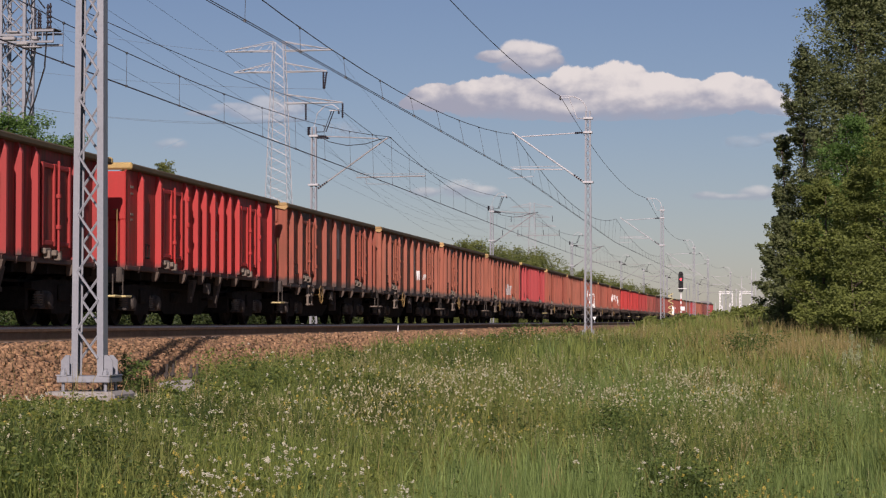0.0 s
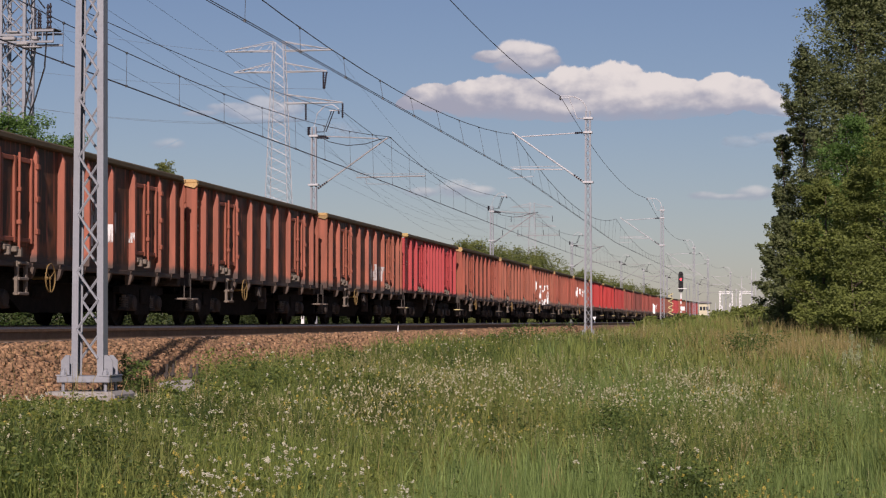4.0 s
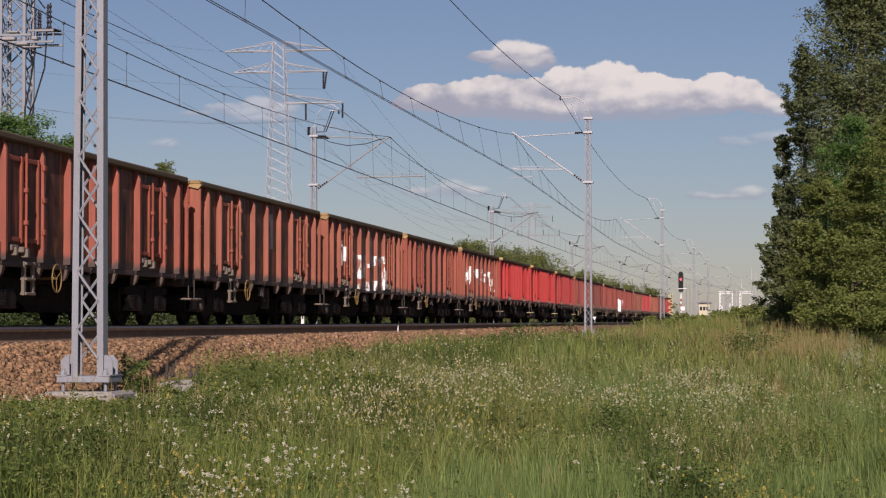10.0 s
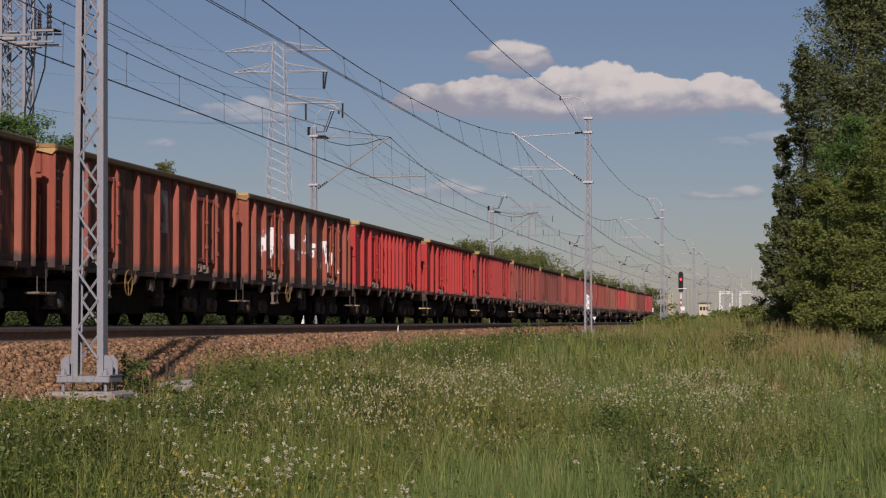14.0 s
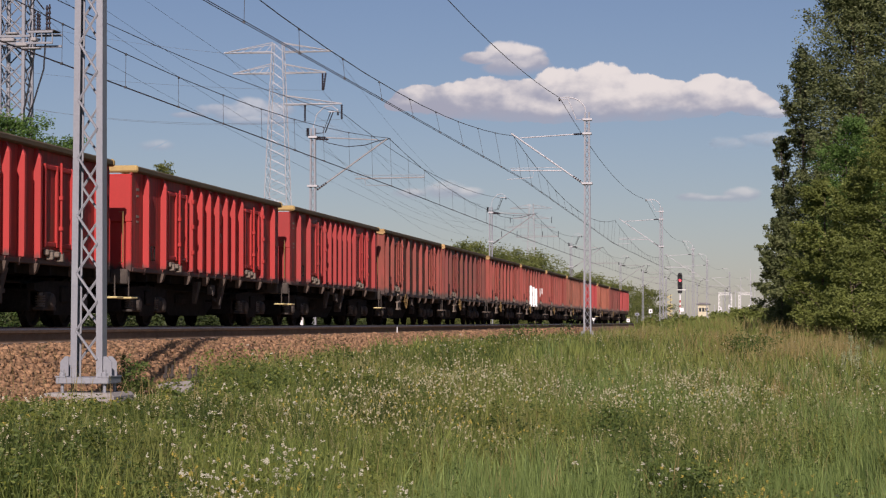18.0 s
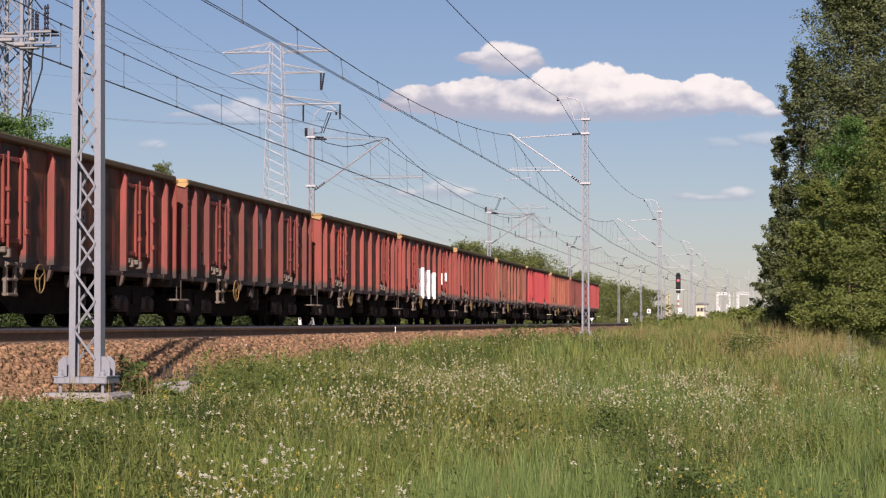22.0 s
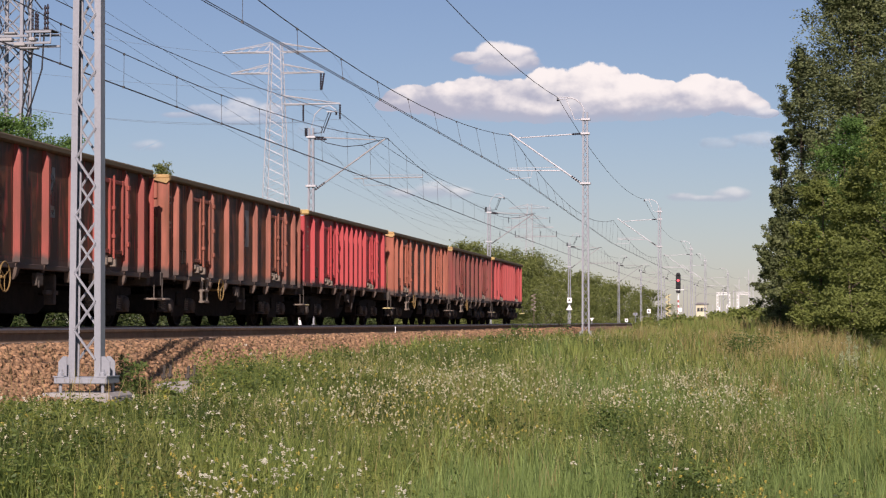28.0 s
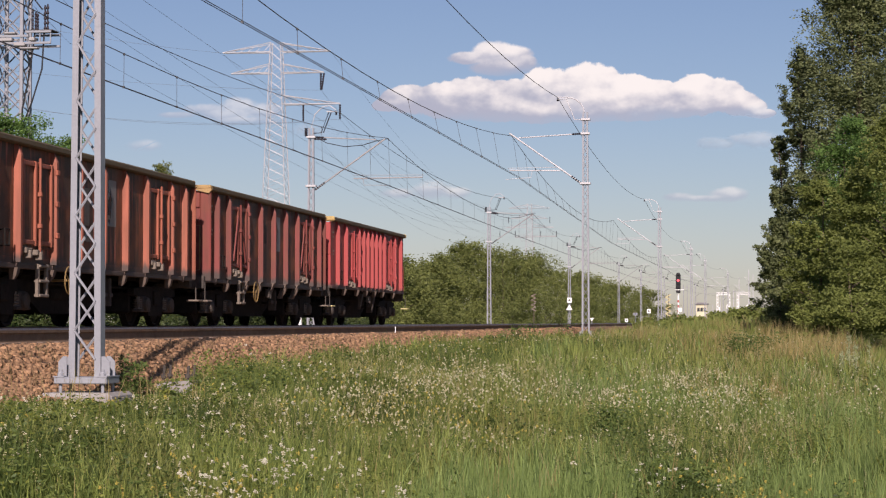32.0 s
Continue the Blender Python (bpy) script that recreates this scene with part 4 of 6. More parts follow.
def build_tree(x, y, h, radius, bottom, leaves, size, material, label, shape="oval", name="tree", seed=1, category="tree"):
    r = np.random.default_rng(seed)
    z = float(ground_z(x, y))
    t = thing(name, pose(x, y, z - 0.05), label, category)
    g = Geo()
    tr = max(0.04, h * 0.014)
    pts = [(0.25 * math.sin(1.7 * q + seed) * q, 0.25 * math.cos(2.1 * q + seed) * q, h * 0.92 * q) for q in np.linspace(0, 1, 9)]
    g.tube(pts, tr, 8, tr * 0.15)
    part("trunk", g, BARK, t)
    per = 20
    wood = name == "tree"
    boughs = max(16, leaves // (per * 15))
    cs, sp = [], []
    limbs = 0
    for _ in range(boughs):
        q = r.uniform(0, 1)
        zc = bottom + (h - bottom) * q
        env = {"oval": math.sin(math.pi * min(1, 0.12 + 0.88 * q)) ** 0.6, "poplar": (1 - q) ** 0.42 * min(1, 0.5 + q * 3), "bush": math.sqrt(max(0, 1 - q ** 2.2))}[shape]
        ang = r.uniform(0, 2 * math.pi)
        lump = 1 + 0.2 * math.sin(3 * ang + seed + 4 * q) + 0.12 * math.sin(7 * ang + 9 * q + seed)
        rad = radius * env * lump * (r.uniform(0.3, 1) ** 0.5)
        c = np.array((rad * math.cos(ang), rad * math.sin(ang), zc))
        b = r.uniform(0.24, 0.42) * (max(0.35, min(1.4, radius / 1.8)) if wood else 0.9 * radius ** 0.8)
        # sprays of a bough: they rise outwards and thin towards the tip
        out = np.array((math.cos(ang), math.sin(ang), 1.5 if shape == "poplar" else 0.25))
        out /= np.linalg.norm(out)
        for _k in range(10):
            u = r.uniform(-0.9, 1.15)
            cs.append(c + out * b * u * (1.3 if shape == "poplar" else 1.0) + np.clip(r.normal(0, 0.5, 3), -0.8, 0.8) * b * (1 - 0.35 * abs(u)) * np.array((1, 1, 0.7)))
            sp.append(b * r.uniform(0.2, 0.38))
        # inner foliage
        for _k in range(5):
            a2 = r.uniform(0, 2 * math.pi)
            r2 = radius * env * 0.72 * r.uniform(0, 1) ** 0.5
            cs.append(np.array((r2 * math.cos(a2), r2 * math.sin(a2), zc + r.uniform(-b, b * 0.5))))
            sp.append(b * 0.7)
        if limbs < (16 if wood else 5) and r.uniform() < 0.4:
            limbs += 1
            zz = max(0.3, zc - rad * 0.6)
            k = min(8, int(zz / (h * 0.92) * 8))
            part("limb", Geo().tube([pts[k], (c[0] * 0.5, c[1] * 0.5, (pts[k][2] + zc) / 2 + 0.1), tuple(c)], tr * 0.32, 5, tr * 0.08), BARK, t)
    V, F = leaf_cloud(np.array(cs), np.array(sp), per, size, r, 0.8)
    part("crown", np_mesh("crown", V, [F], [material]), None, t)
    return t


def blades(x, y, h, w, lean, r):
    """Tapered bent grass blades; verts and faces."""
    n = len(x)
    z = ground_z(x, y) - 0.02
    a = r.uniform(0, 2 * math.pi, n)
    dx, dy = np.cos(a) * w / 2, np.sin(a) * w / 2
    b = r.uniform(0, 2 * math.pi, n)
    lx, ly = np.cos(b) * lean * h, np.sin(b) * lean * h
    V = np.stack([np.stack([x - dx, y - dy, z], 1), np.stack([x + dx, y + dy, z], 1),
                  np.stack([x + dx * 0.8 + lx * 0.3, y + dy * 0.8 + ly * 0.3, z + h * 0.6], 1), np.stack([x - dx * 0.8 + lx * 0.3, y - dy * 0.8 + ly * 0.3, z + h * 0.6], 1),
                  np.stack([x + lx, y + ly, z + h], 1)], 1).reshape(-1, 3)
    i = np.arange(n) * 5
    return V, np.stack([i, i + 1, i + 2, i + 3], 1), np.stack([i + 3, i + 2, i + 4], 1)


def patch(x, y, s, seed):
    """Smooth uneven field between -1 and 1."""
    r = np.random.default_rng(seed)
    v = np.zeros_like(x)
    for k in range(5):
        a, p, q = r.uniform(0, 6.28), r.uniform(0, 6.28), s * (1 + 0.7 * k)
        v += np.sin((x * math.cos(a) + y * math.sin(a) * 0.6) * q + p) / (1 + 0.4 * k)
    return v / 2.6


# where the meadow differs: (x, y, reach across, reach along)
DRIFT = {"white": [(-2.82, 12.25, 0.2, 0.45), (-2.63, 12.7, 0.16, 0.4), (-3.05, 11.5, 0.32, 0.28), (-2.45, 13.0, 0.12, 0.3), (-2.2, 12.6, 0.2, 0.3)],
         "gold": [(-3.4, 16.8, 0.35, 1.4), (-2.95, 11.5, 0.3, 0.4), (-2.95, 19.0, 0.4, 1.2), (0.15, 14.6, 0.4, 0.8)],
         "cream": [(-3.35, 24.7, 0.94, 5.5), (-3.6, 19.5, 0.4, 2.6), (-2.55, 26.0, 0.66, 2.4), (-1.7, 25.9, 0.5, 2.2), (0.0, 21.5, 0.62, 0.7), (-0.72, 18.3, 0.16, 0.9), (-0.35, 24.5, 0.5, 1.4), (-0.64, 29.8, 0.97, 3.5)],
         "lush": [(-1.85, 15.4, 0.62, 2.2), (-1.1, 14.8, 0.36, 1.5), (0.6, 17.2, 0.45, 2.0), (-3.5, 40.0, 0.8, 8.0)],
         "dark": [(-1.3, 20.6, 0.34, 2.4), (-0.75, 17.0, 0.24, 2.2), (-0.5, 14.9, 0.3, 1.0), (0.1, 19.1, 0.5, 1.5), (-4.3, 14.5, 0.7, 1.6), (-4.0, 11.4, 0.3, 1.2), (-4.2, 31.0, 0.85, 3.4)],
         "dry": [(0.44, 41.0, 1.23, 13.2), (1.5, 47.0, 0.8, 12.5), (-3.01, 62.5, 1.36, 20.0), (-0.4, 49.7, 1.35, 8.7)]}


def drift(x, y, kind):
    """1 in the heart of a drift of plants, 0 outside, with an uneven edge."""
    v = np.zeros_like(x)
    for cx, cy, rx, ry in DRIFT[kind]:
        v = np.maximum(v, np.exp(-((x - cx) / rx) ** 2 - ((y - cy) / ry) ** 2))
    return np.clip(v + 0.15 * patch(x, y, 2.2, 91), 0, 1)


def meadow_points(n, y0, y1, r, tuft=0):
    """Points on the open meadow between the line and the wood, denser towards y0; tuft: how many stand together."""
    m = n // tuft if tuft else n
    y = y0 * (y1 / y0) ** r.uniform(0, 1, m)
    xl = np.maximum(-7.1, -0.40 * y - 0.8)
    xr = np.minimum(0.095 * y + 1.2, 14)
    x = xl + (xr - xl) * r.uniform(0, 1, m)
    if tuft:
        sp = 0.026 * (1 + np.repeat(y, tuft) / 22)
        x, y = np.repeat(x, tuft) + r.normal(0, 1, m * tuft) * sp, np.repeat(y, tuft) + r.normal(0, 1, m * tuft) * sp * 1.3
    return x, y


def in_sight(x, y):
    """Where the plants rise high enough before the camera to matter."""
    return (0.08 - (ground_z(x, y) + 0.55)) / y < 0.09


def low_by_mast(x, y, h):
    """Thin poor soil keeps the growth short between the meadow and the first mast's footing."""
    cap = np.maximum(0.05, 0.08 - 0.0405 * y - ground_z(x, y)) * (1.05 + 0.3 * patch(x, y, 9.0, 71) + 0.25 * patch(x, y, 21.0, 72))
    near = smooth(-0.24, -0.285, x / y) * smooth(23, 20, y)
    return h + (np.minimum(h, cap) - h) * near


def clumps(x, y):
    """Uneven growth: broad swells, knee-wide clumps and single tussocks."""
    return 1 + 0.3 * patch(x, y, 0.9, 3) + 0.24 * patch(x, y, 3.1, 17) + 0.2 * patch(x, y, 6.7, 29)


def build_grass():
    zones = [("grass", 350000, 10.5, 30.0, 0.0082, 0.33), ("grass", 125000, 30.0, 75.0, 0.019, 0.4), ("grass", 50000, 75.0, 210.0, 0.045, 0.48)]
    for name, n, y0, y1, w, h0 in zones:
        r = np.random.default_rng(int(y0))
        x, y = meadow_points(n, y0, y1, r, 36)
        edge = -5.7 - 0.3 * smooth(22, 26, y) * smooth(40, 34, y) - 0.7 * smooth(25, 60, y)
        keep = (r.uniform(0, 1, len(x)) > np.clip((edge - x) / 0.8, 0, 1)) & in_sight(x, y)
        x, y = x[keep], y[keep]
        n = len(x)
        h = h0 * np.clip(clumps(x, y), 0.3, 1.9) * r.uniform(0.45, 1.25, n)
        h *= np.where((x < -5.3) & (y < 23), 0.35, np.where(x < -4.3, 0.68 + 0.12 * smooth(22, 26, y) * smooth(40, 34, y), 1.0))
        tuft_h = np.repeat(r.uniform(0.55, 1.35, len(keep) // 36), 36)[keep]
        h = low_by_mast(x, y, h * tuft_h)
        # the lush grass grows in fewer, broader blades
        wet = drift(x, y, "lush") > 0.35
        thin = ~wet | (r.uniform(0, 1, n) < 0.8)
        x, y, h, wet, n = x[thin], y[thin], h[thin], wet[thin], int(thin.sum())
        keep[np.flatnonzero(keep)[~thin]] = False
        ww = w * r.uniform(0.6, 1.4, n) * np.where(wet, 1.1, 1.0)
        V, Q, T = blades(x, y, h * np.where(wet, 0.85, 1.0), ww, r.uniform(0.03, 0.42, n) * np.where(wet, 0.7, 1.0), r)
        mood = np.repeat(r.normal(0, 0.6, (2, len(keep) // 36)), 36, 1)[:, keep]
        dry = -0.42 + patch(x, y, 0.55, 11) + 1.1 * smooth(28, 60, y) * smooth(-3, 1.5, x) + 1.3 * drift(x, y, "dry") - 0.8 * drift(x, y, "lush") + 0.8 * mood[0] + r.normal(0, 0.25, n)
        dark = patch(x, y, 0.8, 23) + 0.75 * smooth(-1.0, -4.0, x) + 1.6 * drift(x, y, "dark") - 0.8 * drift(x, y, "lush") - 0.5 + 0.8 * mood[1] + r.normal(0, 0.25, n)
        lush = patch(x, y, 0.7, 61) + 1.1 * smooth(-4, -1, x) * smooth(42, 24, y) + 1.2 * drift(x, y, "lush") - 0.35 + mood[1] * 0.6
        idx = np.where(dry > 0.95, 1, np.where(dark > 0.6, 2, np.where(lush > 0.45, 3, 0)))
        me = np_mesh("grass", V, [Q, T], [GRASS, DRYGRASS, WEED, LUSH], np.concatenate([idx, idx]))
        tagged(new(name, me), "long green meadow grass with dry stalks", "grass", kind="stuff")


def build_stalks():
    r = np.random.default_rng(55)
    x, y = meadow_points(3300, 9.5, 90, r, 3)
    keep = x > -6.0
    x, y = x[keep], y[keep]
    V, Q, T = blades(x, y, r.uniform(0.3, 0.55, len(x)), r.uniform(0.002, 0.005, len(x)) * (1 + y / 30), r.uniform(0.02, 0.3, len(x)), r)
    m = 420
    xs, ys = np.repeat(r.uniform(-7.15, -5.9, m), 9), np.repeat(13 * (60 / 13) ** r.uniform(0, 1, m), 9)
    xs, ys = xs + r.normal(0, 0.035, m * 9), ys + r.normal(0, 0.06, m * 9)
    zs = np.maximum(np.interp(xs, [-7.55, -7.15, -6.35, -5.8], [-0.17, -0.2, -0.6, -0.9]), ground_z(xs, ys))
    Vs, Qs, Ts = blades(xs, ys, r.uniform(0.06, 0.2, m * 9), r.uniform(0.003, 0.006, m * 9), r.uniform(0.3, 1.1, m * 9), r)
    Vs[:, 2] += np.repeat(zs - ground_z(xs, ys), 5)
    tagged(new("shoulder_grass", np_mesh("shoulder_grass", Vs, [Qs, Ts], [LITTER])), "sparse dry brown grass on the ballast shoulder", "grass", kind="stuff")
    n = 5200
    xw, yw = r.uniform(0.2, 4.6, n), r.uniform(40, 60, n)
    keep = (patch(xw, yw, 1.3, 8) + r.normal(0, 0.4, n) > -0.1) & (xw < 0.047 * yw + 0.25 * patch(xw, yw, 2.0, 5))
    xw, yw = xw[keep], yw[keep]
    Vw, Qw, Tw = blades(xw, yw, r.uniform(0.35, 0.85, len(xw)), r.uniform(0.008, 0.018, len(xw)), r.uniform(0.05, 0.4, len(xw)), r)
    tagged(new("tall_dry_grass", np_mesh("tall_dry_grass", Vw, [Qw, Tw], [DRYGRASS])), "tall tan dry grass before the wood", "grass", kind="stuff")
    tagged(new("dry_stalks", np_mesh("dry_stalks", V, [Q, T], [DRYGRASS])), "tall straw-coloured grass stalks", "grass", kind="stuff")


def flower_heads(x, y, z, s, r):
    n = len(x)
    V = np.stack([np.stack([x - s, y, z], 1), np.stack([x, y - s, z], 1), np.stack([x + s, y, z], 1), np.stack([x, y + s, z], 1), np.stack([x, y, z + s * 0.6], 1), np.stack([x, y, z - s * 0.7], 1)], 1).reshape(-1, 3)
    i = np.arange(n) * 6
    F = np.concatenate([np.stack([i + a, i + b, i + 4], 1) for a, b in ((0, 1), (1, 2), (2, 3), (3, 0))] + [np.stack([i + b, i + a, i + 5], 1) for a, b in ((0, 1), (1, 2), (2, 3), (3, 0))])
    return V, F


def build_flowers():
    """Yarrow umbels, small yellow heads and pale grass panicles on thin stems, in drifts."""
    kinds = (("white_flowers", 3600, FLOWERW, 5, "white yarrow umbels and daisy heads over the grass"), ("yellow_flowers", 1500, FLOWERY, 9, "small yellow flower heads over the grass"),
             ("seed_heads", 4600, SEED, 13, "beige grass panicles over the meadow"), ("cream_flowers", 4200, FLOWERC, 19, "cream bedstraw and faded umbels over the grass"))
    for name, n, m, seed, lab in kinds:
        r = np.random.default_rng(seed)
        x, y = meadow_points(n * 9, 10.5, 62, r)
        ok = in_sight(x, y)
        x, y = x[ok], y[ok]
        near = {"white_flowers": 1.9 * drift(x, y, "white") + 0.35 * drift(x, y, "cream") - 0.5, "yellow_flowers": 1.5 * drift(x, y, "gold") + 0.3 * drift(x, y, "cream") - 0.3,
                "seed_heads": 0.8 * drift(x, y, "cream") + 0.5 * drift(x, y, "dry") - 0.25, "cream_flowers": 1.5 * drift(x, y, "cream") - 0.35}[name]
        keep = (0.6 * patch(x, y, 1.1, seed) + 0.35 * patch(x, y, 4.1, seed + 1) + r.normal(0, 0.35, len(x)) + near - 0.7 * drift(x, y, "lush") > 0.45) & (x > -5.15 - 0.012 * y)
        x, y = x[keep][:n], y[keep][:n]
        n2 = len(x)
        h = r.uniform(0.26, 0.46, n2) * np.clip(clumps(x, y), 0.75, 1.5)
        h = low_by_mast(x, y, h)
        z = ground_z(x, y) + h
        if name == "seed_heads":
            per = 8
            a = r.uniform(0, 6.28, n2)
            bow = r.uniform(0.0, 0.05, n2)
            q = np.tile(np.linspace(0, 1, per), n2)
            X = np.repeat(x, per) + np.repeat(np.cos(a) * bow, per) * q ** 2 + r.normal(0, 0.005, n2 * per)
            Y = np.repeat(y, per) + np.repeat(np.sin(a) * bow, per) * q ** 2 + r.normal(0, 0.005, n2 * per)
            Z = np.repeat(z, per) + np.repeat(r.uniform(0.05, 0.13, n2), per) * (q - 0.5)
            s = r.uniform(0.003, 0.006, n2 * per) * (1 + Y / 50)
        else:
            per = 7 if name == "cream_flowers" else 11
            rad = np.repeat(r.uniform(0.008, 0.024, n2) * (0.75 if name == "white_flowers" else 0.5), per) * np.sqrt(r.uniform(0, 1, n2 * per))
            a = r.uniform(0, 6.28, n2 * per)
            X, Y = np.repeat(x, per) + rad * np.cos(a), np.repeat(y, per) + rad * np.sin(a)
            Z = np.repeat(z, per) + r.normal(0, 0.006, n2 * per) - rad * 0.25
            s = r.uniform(0.0028, 0.006, n2 * per) * (1 + Y / 60)
        V, F = flower_heads(X, Y, Z, s, r)
        tagged(new(name, np_mesh(name, V, [F], [m])), lab, "flowers", kind="stuff")
        Vb, Q, T = blades(x, y, h, np.full(n2, 0.004) * (1 + y / 60), np.zeros(n2), r)
        tagged(new("flower_stems", np_mesh("flower_stems", Vb, [Q, T], [DRYGRASS if name == "seed_heads" else HERB])), "thin stems of meadow flowers", "flowers", kind="stuff")
    # leafy herbs: a stem with leaves all the way up
    for seed, n, m, bias in ((31, 5200, HERB, 0.0), (37, 3600, HERBY, 0.35), (39, 3800, WEED, -0.15)):
        r = np.random.default_rng(seed)
        x, y = meadow_points(n * 3, 10.5, 55, r)
        keep = (0.6 * patch(x, y, 0.9, 41 + seed) + 0.5 * patch(x, y, 4.6, seed) + (1.9 - 4 * bias) * drift(x, y, "dark") - 1.2 * drift(x, y, "lush") + 0.3 * smooth(-1.5, -4.5, x) + r.normal(0, 0.4, len(x)) > 0.1) & (x > -6.0) & in_sight(x, y)
        x, y = x[keep][:n], y[keep][:n]
        n2, per = len(x), 20
        h = low_by_mast(x, y, r.uniform(0.24, 0.46, n2) * np.clip(clumps(x, y), 0.6, 1.5))
        up = r.uniform(0.3, 1.0, n2 * per)
        rad, a = r.uniform(0.015, 0.075, n2 * per) * (1.25 - 0.8 * up), r.uniform(0, 6.28, n2 * per)
        c = np.stack([np.repeat(x, per) + rad * np.cos(a), np.repeat(y, per) + rad * np.sin(a), np.repeat(ground_z(x, y), per) + np.repeat(h, per) * up], 1)
        V, F = leaf_cloud(c, np.full(len(c), 0.006), 1, 0.0125 * (1 + c[:, 1] / 60), r)
        tagged(new("herb_leaves", np_mesh("herb_leaves", V, [F], [m])), "small broad herb leaves among the grass", "herbs", kind="stuff")


build_grass()
build_stalks()
build_flowers()

# the wood beside the meadow
TREES = [(3.3, 66, 14.4, 2.05, 0.6, 84000, 0.054, LEAF_B, "tall dark green poplar at the edge of the meadow", "poplar", 1),
         (1.72, 68, 9.3, 0.95, 0.4, 24000, 0.052, LEAF_B, "slim dark poplar at the edge of the wood", "poplar", 2),
         (1.08, 69, 6.6, 0.6, 0.3, 12000, 0.05, LEAF_B, "slim young poplar at the edge of the wood", "poplar", 8),
         (2.95, 61, 6.6, 1.3, 0.3, 26000, 0.052, LEAF_D, "leafy deep green ash tree at the edge of the meadow", "oval", 3),
         (3.9, 56, 6.2, 1.5, 0.3, 28000, 0.055, LEAF_A, "bright leafy maple with low boughs", "oval", 4),
         (5.8, 70, 15.0, 2.8, 0.5, 34000, 0.062, LEAF_B, "tall dark green poplar deep in the wood", "oval", 5),
         (0.92, 64, 3.7, 0.8, 0.1, 15000, 0.05, LEAF_B, "low dark leafy tree in front of the wood", "oval", 6),
         (1.85, 58, 4.6, 0.9, 0.2, 19000, 0.052, LEAF_A, "young leafy ash in front of the wood", "oval", 7),
         (2.85, 57, 4.8, 1.05, 0.2, 19000, 0.052, LEAF_A, "leafy young maple at the edge of the meadow", "oval", 11),
         (2.7, 54, 2.8, 1.0, 0.1, 12000, 0.05, LEAF_A, "low leafy maple at the edge of the meadow", "bush", 10),
         (5.4, 45.5, 7.0, 1.2, 0.3, 10000, 0.052, LEAF_A, "leafy ash standing apart beside the meadow", "oval", 9),
         (4.75, 41.5, 7.2, 1.7, 0.2, 16000, 0.06, LEAF_A, "broad leafy maple that shades the meadow's edge", "oval", 12)]
for X_, Y_, H_, R_, B_, N_, S_, M_, L_, SH_, SD_ in TREES:
    build_tree(X_, Y_, H_, R_, B_, int(N_ * 1.5), S_ * (0.92 if M_ is LEAF_B else 0.74), M_, L_, SH_, seed=SD_)

# hedge of trees beyond the line
HEDGE = [(-21.0, 57.0, 6.75, 1.25), (-21.1, 59.4, 6.85, 1.2), (-20.6, 61.0, 6.4, 0.9), (-25, 66, 5.4, 2.2), (-24.5, 77, 5.2, 2.4), (-24.8, 86, 8.2, 0.85), (-26.4, 86, 8.1, 0.55), (-25, 92, 5.3, 2.6), (-24, 101, 5.0, 2.6), (-25, 112, 4.8, 3), (-24, 122, 4.8, 3), (-25, 132, 5.0, 3), (-24, 141, 5.2, 3), (-25, 150, 5.6, 3),
         (-24.5, 160, 5.8, 3), (-25, 170, 6.6, 3), (-25, 181, 8.3, 3), (-26, 196, 8.6, 4), (-25, 212, 9.0, 4), (-26, 230, 9.2, 4.5), (-25.5, 248, 9.6, 4.5), (-26, 268, 8.8, 5), (-26, 290, 8.8, 5), (-26, 318, 9, 5), (-27, 350, 9.2, 6), (-28, 390, 9.6, 6),
         (-29, 440, 9.8, 7), (-30, 500, 10, 8), (-28, 570, 10, 8)]
HEDGE += [(-19.6, 46, 1.5, 1.8), (-19.8, 51, 1.7, 1.9), (-19.4, 56, 1.5, 1.9), (-19.8, 62, 1.6, 2), (-19.5, 68, 1.5, 2), (-20, 74, 1.7, 2.1), (-19.6, 80, 1.5, 2.1), (-20, 87, 1.6, 2.2), (-19.8, 94, 1.5, 2.2), (-20, 101, 1.4, 2.2)]
for i_, (X_, Y_, H_, R_) in enumerate(HEDGE):
    build_tree(X_, Y_, H_ * (0.94 if i_ > 2 else 1), R_, 0.1, (18000 if 56 < Y_ < 260 else 9000) if H_ > 2 else 3600, (0.05 + Y_ / 2700) * (0.6 if R_ < 1.3 else 0.85), (LEAF_D if i_ < 3 else LEAF_C) if H_ > 2 else BRAMBLE, "dense green broadleaf tree in the hedge beyond the line" if H_ > 2 else "low dark shrub beyond the tracks", "bush" if i_ % 3 or H_ < 2 or i_ < 3 else "oval", "hedge_tree" if H_ > 2 else "shrub", 40 + i_, "tree" if H_ > 2 else "shrub")


